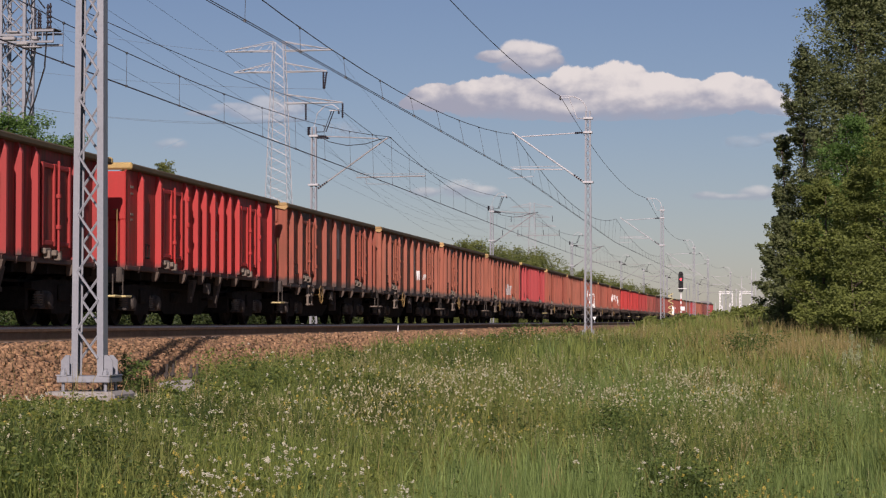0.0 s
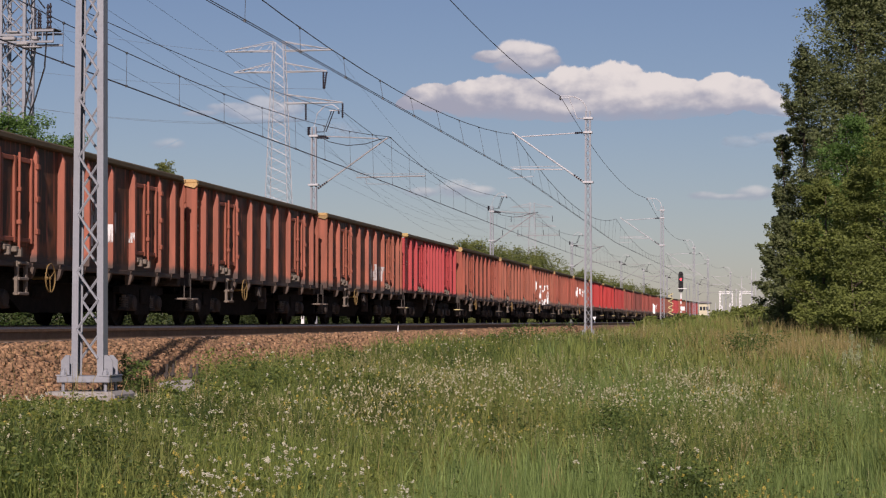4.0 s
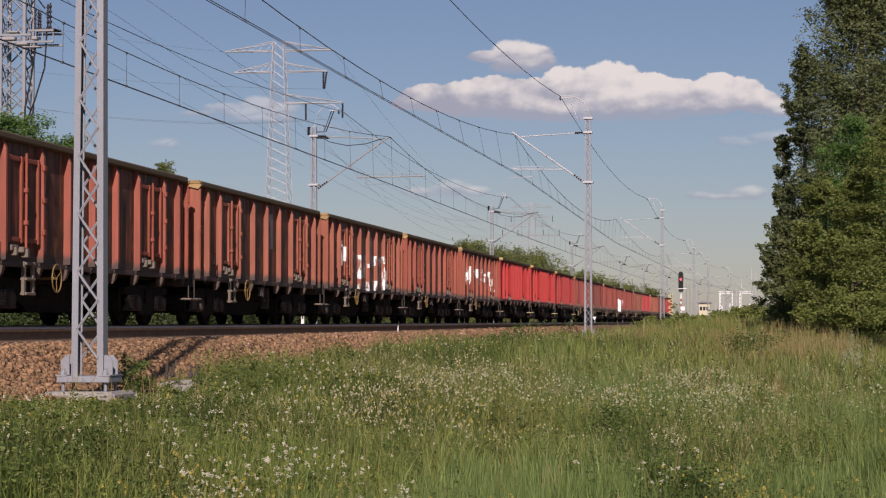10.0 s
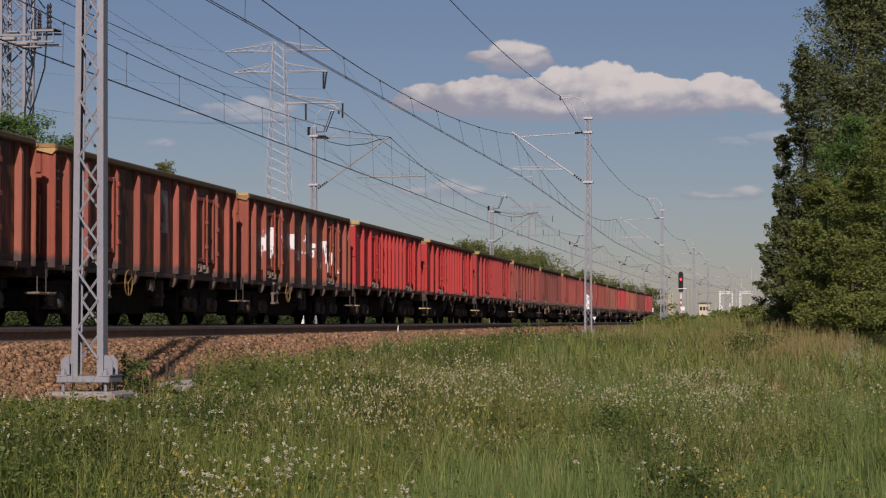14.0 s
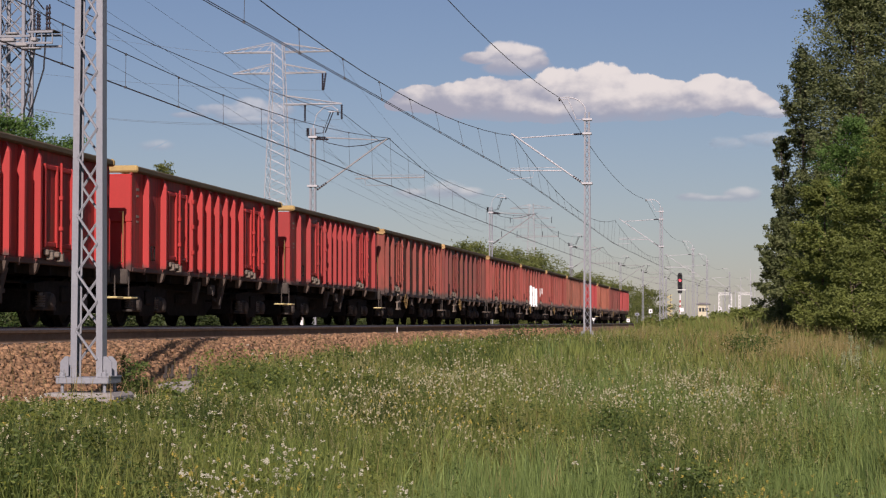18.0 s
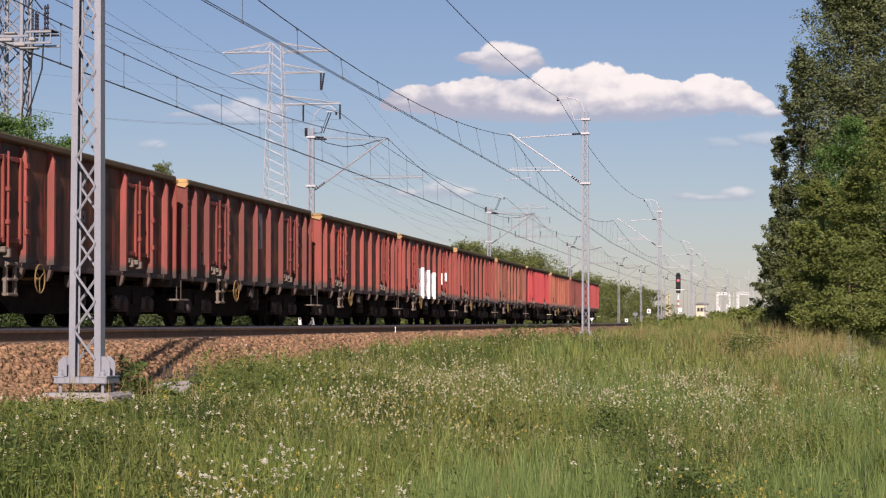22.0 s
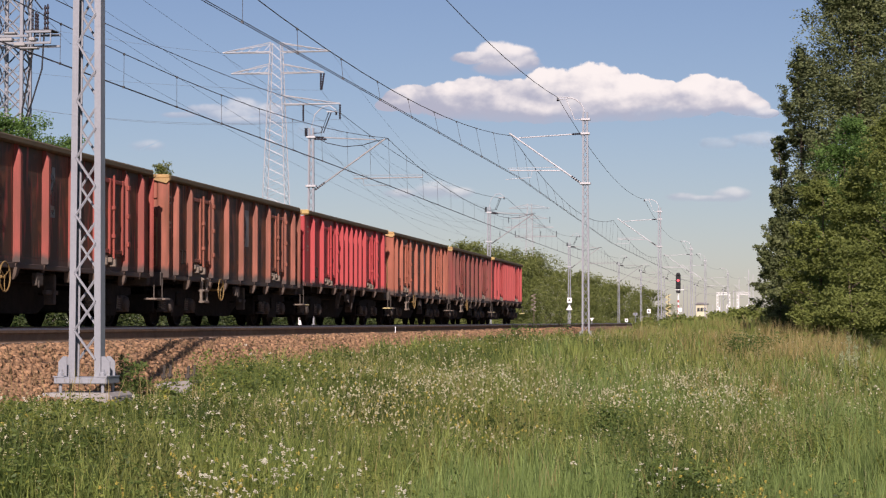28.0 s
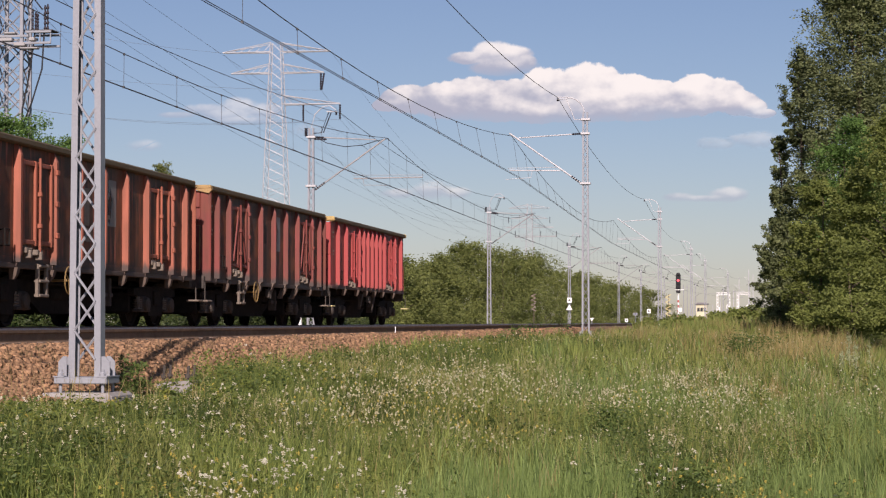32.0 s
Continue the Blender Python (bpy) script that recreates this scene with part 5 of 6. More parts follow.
# ---- power line towers ----
def build_pylon(x, y, h, name, label, arms, z0=-1.0):
    t = thing(name, pose(x, y, z0, 0, 0, 0), label, "pylon", "power line towers")
    w0, w1 = 4.0, 1.25

    def hw(z):
        return (w0 + (w1 - w0) * z / h) / 2
    lv = np.linspace(0, h, 31)
    for sx in (-1, 1):
        for sy in (-1, 1):
            part("leg", Geo().tube([(sx * hw(0), sy * hw(0), 0), (sx * hw(h), sy * hw(h), h)], 0.055, 4), PYLON, t)
    g = Geo()
    for a, b in zip(lv[:-1], lv[1:]):
        for f in (-1, 1):
            for s in (-1, 1):
                g.tube([(s * hw(a), f * hw(a), a), (-s * hw(b), f * hw(b), b)], 0.026, 3)
                g.tube([(f * hw(a), s * hw(a), a), (f * hw(b), -s * hw(b), b)], 0.026, 3)
    part("bracing", g, PYLON, t)
    for z, l, r_ in arms:
        for s, e in ((-1, l), (1, r_)):
            if not e:
                continue
            g = Geo()
            for f in (-0.7, 0.7):
                g.tube([(s * hw(z), f, z), (s * e, 0, z)], 0.07, 4)
                g.tube([(s * hw(z), f, z + 1.1), (s * e, 0, z + 0.05)], 0.05, 4)
            n = 6
            for i in range(n):
                q0, q1 = i / n, (i + 1) / n
                xa, xb = s * (hw(z) + (e - hw(z)) * q0), s * (hw(z) + (e - hw(z)) * q1)
                g.tube([(xa, 0, z + 1.1 * (1 - q0)), (xb, 0, z)], 0.04, 3)
            part("cross_arm", g, PYLON, t)
    return t


# ---- sky: slow fair-weather clouds far off ----
def cloud_mat(name, puffs, soft, seed, base, rise, thick=1.0):
    """Cloud vapour: puffs joined and frayed by noise, flat below base; billows lit from above, grey towards the base."""
    m = bpy.data.materials.new(name)
    m.use_nodes = True
    t = m.node_tree
    N, L = t.nodes, t.links
    N.clear()

    def math_(op, a, b=None, c=None):
        n = N.new("ShaderNodeMath")
        n.operation = op
        for i, v in enumerate((a, b, c)):
            if v is None:
                continue
            if isinstance(v, (int, float)):
                n.inputs[i].default_value = v
            else:
                L.new(v, n.inputs[i])
        return n.outputs[0]

    def ramp(v, lo, hi):
        n = N.new("ShaderNodeMapRange")
        n.interpolation_type = "SMOOTHSTEP"
        n.inputs[1].default_value, n.inputs[2].default_value = lo, hi
        L.new(v, n.inputs[0])
        return n.outputs[0]
    tc = N.new("ShaderNodeTexCoord")
    sx = N.new("ShaderNodeSeparateXYZ")
    L.new(tc.outputs["Object"], sx.inputs[0])

    def noise_(scale, detail, dx=0.0, dz=0.0, rough=0.55, tall=1.0):
        mp = N.new("ShaderNodeMapping")
        mp.inputs["Scale"].default_value = (1, 1, tall)
        mp.inputs["Location"].default_value = (seed * 13 + dx, seed, seed * 7 + dz)
        L.new(tc.outputs["Object"], mp.inputs[0])
        n = N.new("ShaderNodeTexNoise")
        n.inputs["Scale"].default_value, n.inputs["Detail"].default_value, n.inputs["Roughness"].default_value = scale, detail, rough
        L.new(mp.outputs[0], n.inputs[0])
        return n.outputs[0]
    edge, broad = noise_(0.028, 8, rough=0.6), noise_(0.011, 3, tall=1.8)
    relief = math_("SUBTRACT", noise_(0.0125, 4, tall=1.5), noise_(0.0125, 4, 14.0, 22.0, tall=1.5))
    d, lit = None, None
    for cx, cz, rx, rz in puffs:
        u = math_("DIVIDE", math_("SUBTRACT", sx.outputs[0], cx), rx)
        v = math_("DIVIDE", math_("SUBTRACT", sx.outputs[2], cz), rz)
        e = math_("SUBTRACT", 1.0, math_("ADD", math_("MULTIPLY", u, u), math_("MULTIPLY", v, v)))
        hgt = math_("ADD", e, math_("MULTIPLY", v, 0.9))
        d = e if d is None else math_("SMOOTH_MAX", d, e, 0.4)
        lit = hgt if lit is None else math_("SMOOTH_MAX", lit, hgt, 0.4)
    fray = math_("ADD", math_("MULTIPLY", math_("SUBTRACT", edge, 0.5), 1.2), math_("MULTIPLY", math_("SUBTRACT", broad, 0.5), 0.5))
    body = ramp(math_("ADD", d, fray), 0.0, soft)
    floor_ = ramp(math_("ADD", sx.outputs[2], math_("MULTIPLY", math_("SUBTRACT", broad, 0.5), rise * 0.5)), base - rise * 0.2, base + rise * 0.36)
    alpha = math_("MULTIPLY", math_("MULTIPLY", body, floor_), thick)
    up = math_("DIVIDE", math_("SUBTRACT", sx.outputs[2], base + 0.18 * rise), rise)
    shade = math_("ADD", math_("ADD", math_("MULTIPLY", lit, 0.42), math_("ADD", math_("MULTIPLY", up, 0.72), math_("MULTIPLY", sx.outputs[0], 0.00055))), math_("ADD", math_("ADD", math_("MULTIPLY", relief, 1.25), math_("MULTIPLY", math_("SUBTRACT", edge, 0.5), 0.3)), math_("MULTIPLY", math_("SUBTRACT", broad, 0.5), 0.45)))
    mc = N.new("ShaderNodeMix")
    mc.data_type = "RGBA"
    mc.inputs[6].default_value, mc.inputs[7].default_value = (0.35, 0.39, 0.44, 1), (0.755, 0.76, 0.68, 1)
    L.new(ramp(shade, 0.2, 1.1), mc.inputs[0])
    em, tr, ms, out = N.new("ShaderNodeEmission"), N.new("ShaderNodeBsdfTransparent"), N.new("ShaderNodeMixShader"), N.new("ShaderNodeOutputMaterial")
    L.new(mc.outputs[2], em.inputs[0])
    L.new(alpha, ms.inputs[0])
    L.new(tr.outputs[0], ms.inputs[1])
    L.new(em.outputs[0], ms.inputs[2])
    L.new(ms.outputs[0], out.inputs[0])
    return m


CLOUDS = []


# ---- towers of the power line beyond the fields ----
build_pylon(-57.5, 250, 35.6, "transmission_tower", "tall pale lattice transmission tower with three cross-arms", [(34.4, 6.8, 6.8), (31.8, 5.7, 6.0), (27.9, 0, 8.0)])
build_pylon(-67, 640, 37.8, "transmission_tower", "distant pale lattice transmission tower", [(36.4, 6.4, 6.4), (33.2, 5.6, 5.6), (30.4, 7.5, 7.5)])


def build_power_wires():
    w = thing("power_line", pose(0, 0, 0), "thin dark high-voltage wires sagging between towers", "power line", kind="structure")
    for a, b, sag in (((-34.7, 110, 19.1), (-61.2, 640, 35.4), 6.0), ((-37, 110, 18.6), (-67.3, 640, 31.3), 6.0), ((-37, 110, 17.5), (-71.7, 640, 30.5), 6.0), ((-37, 110, 15.5), (-71.7, 640, 26.1), 4.0)):
        # these spans go on to a tower behind the camera, at the left
        d = Vector(a) - Vector(b)
        part("power_wire", Geo().tube(span_points(a, b, sag, 30), 0.011, 4), PWIRE, w)
        part("power_wire", Geo().tube([a, tuple(Vector(a) + Vector((4.5, -60, 7.5)))], 0.011, 4), PWIRE, w)
    for a, b in (((-64.3, 250, 33.4), (-118.3, 240, 44.6)), ((-51.9, 250, 28.6), (-118.3, 240, 35.6)), ((-54.1, 250, 24.7), (-96.0, 243, 28.1)), ((-49.5, 250, 25.0), (-96.0, 243, 27.7))):
        part("power_wire", Geo().tube(span_points(a, b, 1.6, 14), 0.014, 4), PWIRE, w)
    for a, b in (((-64.3, 250, 33.4), (-73.4, 640, 35.4)), ((-50.7, 250, 33.4), (-60.6, 640, 35.4)), ((-51.9, 250, 28.6), (-61.4, 640, 32.1)), ((-54.1, 250, 24.7), (-72.6, 640, 32.1)), ((-49.5, 250, 25.0), (-59.5, 640, 29.5))):
        part("power_wire", Geo().tube(span_points(a, b, 11.0, 24), 0.015, 4), PWIRE, w)
    for p, q in (((-51.5, 250, 30.7), (-51.8, 250, 28.6)), ((-51.9, 250, 30.7), (-51.9, 250, 28.6)), ((-54.1, 250, 26.8), (-54.1, 250, 24.8)), ((-49.5, 250, 26.8), (-49.5, 250, 25.0))):
        g = Geo()
        insulator(g, p, q, 0.16, 7)
        part("insulator_string", g, INSUL, w)
    for x, z in ((-73.5, 31.7), (-60.7, 31.7), (-76.2, 27.4), (-71.4, 27.4), (-63.5, 27.3), (-58.6, 27.3)):
        g = Geo()
        insulator(g, (x, 640, z + 1.0), (x, 640, z - 0.9), 0.13, 7)
        part("insulator_string", g, INSUL, w)


build_power_wires()


# ---- feeder tower with isolator switches, beyond the line ----
def build_feeder_tower():
    t = thing("feeder_tower", pose(-22, 60.3, -0.9), "pale lattice feeder tower with isolator switches and cables", "lattice tower")
    h, a = 12.5, 0.37
    for sx in (-1, 1):
        for sy in (-1, 1):
            part("leg", Geo().box(sx * a - 0.05, sx * a + 0.05, sy * a - 0.05, sy * a + 0.05, 0, h, 0.008), GREYST, t)
    n = 17
    for i in range(n):
        z0, z1 = h * i / n, h * (i + 1) / n
        for f in (-1, 1):
            for (p, q) in (((-a, f * a), (a, f * a)), ((f * a, -a), (f * a, a))):
                part("brace", Geo().tube([(*p, z0), (*q, z1)], 0.024, 4), GREYST, t)
                part("brace", Geo().tube([(*q, z0), (*p, z1)], 0.024, 4), GREYST, t)
    for z, x0, x1 in ((9.72, 0.5, 1.3), (9.38, -0.6, 1.3), (9.6, -0.6, 0.6)):
        for y in (-0.42, 0.42):
            part("switch_beam", Geo().box(x0, x1, y - 0.03, y + 0.03, z - 0.035, z + 0.035, 0.008), GREYST, t)
    part("switch_deck", Geo().box(0.55, 1.3, -0.3, 0.3, 9.76, 9.8, 0.01), GRIME, t)
    for q in (0.55, 0.95, 1.28):
        part("deck_post", Geo().tube([(q, -0.4, 9.38), (q, -0.4, 9.76)], 0.022, 5), GREYST, t)
    for x0, x1, z0, z1 in ((-0.3, 0.1, 9.44, 9.55), (0.15, 0.5, 9.29, 9.4), (0.62, 0.8, 9.44, 9.55), (-0.15, 0.2, 9.66, 9.72), (0.3, 0.9, 9.2, 9.25)):
        part("switch_gear", Geo().box(x0, x1, -0.5, -0.25, z0, z1, 0.02), BRKTST, t)
    for x, z0, z1, r in ((0.66, 9.8, 10.45, 0.035), (0.75, 9.8, 10.35, 0.05), (0.81, 9.8, 10.3, 0.045), (1.04, 9.8, 10.55, 0.05), (1.12, 9.8, 10.58, 0.05)):
        g = Geo()
        insulator(g, (x, -0.2, z0), (x, -0.2, z1), r, 5)
        part("post_insulator", g, INSUL, t)
    for pts in ([(0.75, -0.3, 9.7), (0.72, -0.4, 9.1), (0.6, -0.4, 8.3), (0.45, -0.5, 7.4), (0.4, -0.45, 6.5)], [(1.05, -0.3, 9.75), (1.02, -0.4, 8.6), (0.75, -0.5, 7.6), (0.45, -0.45, 6.9), (0.4, -0.45, 6.0)], [(0.5, -0.2, 10.5), (0.7, -0.25, 10.75), (0.95, -0.2, 10.42)]):
        part("cable", Geo().tube(pts, 0.025, 6), BLACK, t)
    part("footing", Geo().box(-0.6, 0.6, -0.6, 0.6, -0.4, 0.1, 0.03), CONCRETE, t)


build_feeder_tower()


# ---- signal, boards and posts beside the line ----
def build_signal():
    z0 = float(ground_z(-6, 180))
    s = thing("railway_signal", pose(-6, 180, z0), "black railway signal showing red on a red and white pole", "signal")
    top = 4.35 - z0
    part("pole", Geo().tube([(0, 0, 0), (0, 0, top - 0.3)], 0.07, 10), WHITEP, s)
    n = 6
    for i in range(n):
        z = 0.3 + i * 0.42
        part("red_band", Geo().lathe([(0.073, z), (0.073, z + 0.2)], (0, 0, 0), "z", 10), REDP, s)
    g = Geo()
    prof = [(-0.18, top - 1.75), (0.18, top - 1.75), (0.21, top - 1.5), (0.21, top - 0.2), (0.13, top), (-0.13, top), (-0.21, top - 0.2), (-0.21, top - 1.5)]
    g.loft([[(x, -0.14, z) for x, z in prof], [(x, -0.2, z) for x, z in prof]])
    part("head", g, BLACK, s)
    for i, m in enumerate((BLACK, REDGLOW, BLACK, BLACK)):
        z = top - 0.3 - i * 0.36
        lamp = part("lamp", Geo().lathe([(0.02, -0.03), (0.11, -0.02), (0.11, 0.02)], (0, -0.21, z), "y", 14), m, s)
        hood = [(0.13 * math.cos(a), z + 0.13 * math.sin(a)) for a in np.linspace(-0.3, math.pi + 0.3, 10)]
        part("hood", Geo().loft([[(x, -0.2, q) for x, q in hood], [(x, -0.42, q) for x, q in hood]], False, False), BLACK, s)
    part("lower_light", Geo().box(-0.26, 0.5, -0.26, -0.2, top - 1.5, top - 1.43, 0.01), WHITEP, s)
    part("number_board", Geo().box(-0.02, 0.32, -0.12, -0.1, top - 3.35, top - 3.0, 0.01), WHITEP, s)
    part("ladder", Geo().tube([(0.45, 0.2, 0), (0.45, 0.2, top - 1)], 0.03, 6).tube([(0.75, 0.2, 0), (0.75, 0.2, top - 1)], 0.03, 6), GREYST, s)


build_signal()


def build_zigzag(x, y, z, h, material, label):
    g0 = float(ground_z(x, y)) if x > -6.4 else -0.5
    s = thing("zigzag_board", pose(x, y, g0), label, "railway sign", "zigzag warning boards")
    part("post", Geo().tube([(0, 0.03, 0), (0.05, 0.03, z + h - g0)], 0.03, 6), BARK, s)
    n = 4
    for q in range(2):
        for i in range(n):
            a = z - g0 + q * h * 0.52 + i * h * 0.115
            p0 = (-0.2 if i % 2 else 0.2, 0, a)
            p1 = (0.2 if i % 2 else -0.2, 0, a + h * 0.115)
            d = (Vector(p1) - Vector(p0)).normalized()
            nrm = Vector((-d.z, 0, d.x)) * 0.026
            ring = [tuple(Vector(p0) - nrm), tuple(Vector(p1) - nrm), tuple(Vector(p1) + nrm), tuple(Vector(p0) + nrm)]
            part("chevron_bar", Geo().loft([ring, [(a_, -0.012, c_) for a_, b_, c_ in ring]]), material, s)


build_zigzag(-6.0, 157, 0.55, 1.65, PALEYEL, "yellow zigzag warning board on a thin post")
build_zigzag(-16.8, 163.5, 1.0, 1.35, PALE, "red and white zigzag warning board beyond the line")


def build_board(x, y, z0, z, w, h, label, material=WHITEP, tri=False):
    s = thing("trackside_board", pose(x, y, z0), label, "railway sign", "trackside boards")
    part("post", Geo().tube([(0, 0.02, 0), (0, 0.02, z - z0)], 0.035, 6), GREYST, s)
    zz = z - z0
    prof = [(0, zz), (w / 2, zz + h), (-w / 2, zz + h)] if tri == "down" else [(-w / 2, zz), (w / 2, zz), (0, zz + h)] if tri else [(-w / 2, zz), (w / 2, zz), (w / 2, zz + h), (-w / 2, zz + h)]
    part("plate", Geo().loft([[(a, 0, b) for a, b in prof], [(a, -0.02, b) for a, b in prof]]), material, s)
    if not tri:
        part("plate_mark", Geo().box(-w * 0.2, w * 0.2, -0.026, -0.021, zz + h * 0.35, zz + h * 0.65), BLACK, s)
    return s


build_board(-16.45, 192.6, -0.5, 1.9, 0.42, 0.48, "small white board beside a far mast")
build_board(-16.45, 192.4, -0.5, 1.25, 0.6, 0.5, "white triangular board beside a far mast", tri=True)
build_board(-11.2, 150, -0.2, 0.15, 0.3, 0.26, "low white board between the tracks", tri="down")
build_board(-16.5, 284, -0.5, 0.15, 0.45, 0.45, "low white square board beyond the line")
build_board(-16.3, 344, -0.5, 1.6, 0.6, 0.7, "white board on a post beyond the line")
build_board(-16.3, 344.3, -0.5, 0.0, 0.6, 0.75, "faded red board on a post beyond the line", REDP)
build_board(-16.3, 303, -0.5, 1.1, 0.6, 0.4, "small grey-blue board on a post beyond the line", GREYST)


def build_post(x, y, z0, z1, label):
    p = thing("marker_post", pose(x, y, z0), label, "marker post", "white marker posts")
    part("shaft", Geo().loft([[(-0.055, -0.055, 0), (0.055, -0.055, 0), (0.055, 0.055, 0), (-0.055, 0.055, 0)], [(-0.048, -0.048, z1 - z0), (0.048, -0.048, z1 - z0), (0.048, 0.048, z1 - z0), (-0.048, 0.048, z1 - z0)], [(-0.03, -0.03, z1 - z0 + 0.06), (0.03, -0.03, z1 - z0 + 0.06), (0.03, 0.03, z1 - z0 + 0.06), (-0.03, 0.03, z1 - z0 + 0.06)]]), WHITEP, p)
    part("worn_mark", Geo().box(-0.03, 0.03, -0.06, -0.055, (z1 - z0) * 0.55, (z1 - z0) * 0.75), GRIME, p)


build_post(-16.0, 73.5, -0.3, 0.55, "weathered white distance post beyond the tracks")
pg_ = thing("ballast_peg", pose(-7.4, 43.4, -0.25), "thin pale peg in the ballast", "peg")
part("shaft", Geo().tube([(0, 0, 0), (0.01, 0, 0.24)], 0.012, 6), WHITEP, pg_)


# ---- far house, gantries, and the low shrubs ----
def build_house():
    h = thing("signal_house", pose(-13.4, 600, -0.7), "small cream two-storey railway house with a dark roof", "house")
    part("wall", Geo().box(-1.6, 1.6, 0, 5, 0, 5.9), HOUSEW, h)
    part("roof", Geo().box(-2.0, 2.0, -0.5, 5.5, 5.9, 6.25, 0.05).box(-1.3, 1.3, 0.4, 4.6, 6.25, 6.5, 0.05), ROOFM, h)
    for x in (-0.9, 0.0, 0.9):
        part("window", Geo().box(x - 0.35, x + 0.35, -0.04, 0.0, 3.9, 5.0), GLASS, h)
    part("window", Geo().box(-0.5, 0.4, -0.04, 0.0, 1.2, 2.3), GLASS, h)


build_house()


def build_gantry(x0, x1, y, top):
    g = thing("signal_gantry", pose(0, y, -0.7), "distant white steel gantry over the station tracks", "gantry", "far gantries")
    for x in (x0, x1):
        leg = Geo()
        for a in (-0.17, 0.17):
            leg.box(x + a - 0.06, x + a + 0.06, -0.12, 0.12, 0, top - 0.5)
        for i in range(9):
            z = 0.4 + i * (top - 1.2) / 8
            leg.box(x - 0.15, x + 0.15, -0.1, 0.1, z - 0.09, z + 0.09)
        part("leg", leg, WHITEP, g)
    beam = Geo().box(x0 - 0.3, x1 + 0.3, -0.2, 0.2, top - 0.14, top).box(x0 - 0.3, x1 + 0.3, -0.2, 0.2, top - 0.62, top - 0.5)
    n = 7
    for i in range(n):
        a, b = x0 + (x1 - x0) * i / n, x0 + (x1 - x0) * (i + 1) / n
        beam.tube([(a, 0, top - 0.56), (b, 0, top - 0.07)], 0.06, 4)
    part("beam", beam, WHITEP, g)
    part("lamp_box", Geo().box(x0 + 0.3, x0 + 0.75, -0.3, 0.3, 3.2, 4.6, 0.05), WHITEP, g)
    part("lamp_box", Geo().box(x1 - 0.7, x1 - 0.2, -0.3, 0.3, 4.2, 5.2, 0.05), WHITEP, g)


build_gantry(-7.7, -4.8, 520, 8.2)
build_gantry(-2.8, 0.1, 530, 8.3)
for X_, Y_, H_ in ((-10.2, 500, 4.0), (-8.6, 505, 5.0), (0.0, 430, 11.5), (0.9, 450, 11.0), (-2.2, 480, 11.0), (-3.4, 470, 8.0), (-6.5, 480, 7.5)):
    p_ = thing("distant_pole", pose(X_, Y_, -0.6), "thin pale pole far down the line", "pole", "far poles")
    part("shaft", Geo().tube([(0, 0, 0), (0, 0, H_)], 0.11, 6, 0.07), PYLON, p_)

SHRUBS = [(-4.6, 116, 0.75, 0.8), (-3.9, 118, 0.85, 0.8), (-2.9, 113, 0.65, 0.8), (-1.7, 116, 0.8, 0.9), (-0.7, 112, 0.95, 0.9), (0.4, 117, 1.05, 1.0), (1.5, 108, 1.1, 1.0), (-6.3, 132, 0.8, 0.7), (5.5, 56, 1.6, 1.2), (3.6, 60, 1.3, 1.1), (2.3, 64, 1.2, 1.0), (7, 54, 1.8, 1.4)]
for i_, (X_, Y_, H_, R_) in enumerate(SHRUBS):
    build_tree(X_, Y_, H_, R_, 0.05, 2200, 0.075 + Y_ / 3000, LEAF_A, "low leafy green shrub at the end of the meadow", "bush", "shrub", 90 + i_, "shrub")


# ---- beside the first mast: an old footing, weeds ----
def build_footing():
    f = thing("old_footing", pose(-5.95, 21.3, -0.62), "broken old concrete footing with rusty bolts, half overgrown", "footing")
    part("block", Geo().loft([[(-0.2, -0.22, -0.4), (0.24, -0.22, -0.4), (0.24, 0.22, -0.4), (-0.2, 0.22, -0.4)], [(-0.17, -0.2, 0.06), (0.22, -0.2, 0.1), (0.21, 0.2, 0.09), (-0.19, 0.2, 0.07)]]), CONCRETE, f)
    for x in (-0.12, 0.14):
        for y in (-0.12, 0.12):
            part("bolt", Geo().tube([(x, y, 0.1), (x + 0.01, y, 0.25)], 0.015, 6).lathe([(0.03, 0.12), (0.03, 0.16)], (x, y, 0), "z", 6), GRIME, f)


build_footing()
WEEDS = [(-6.0, 19.7, 0.4, 0.13), (-5.98, 20.0, 0.34, 0.13), (-5.2, 42, 0.5, 0.4), (-5.9, 55, 0.6, 0.5), (-5.5, 62, 0.7, 0.6),
         (-1.4, 21.2, 0.5, 0.2), (-1.2, 20.2, 0.5, 0.24), (-1.02, 19.0, 0.46, 0.2), (-0.8, 17.4, 0.44, 0.18), (-0.54, 15.9, 0.42, 0.18), (-0.36, 15.1, 0.42, 0.16),
         (-0.3, 44, 0.65, 0.35), (0.25, 45, 0.7, 0.4), (0.1, 42.5, 0.55, 0.3), (-3.92, 11.7, 0.42, 0.14), (-3.76, 12.0, 0.4, 0.14), (-4.05, 12.3, 0.42, 0.14)]
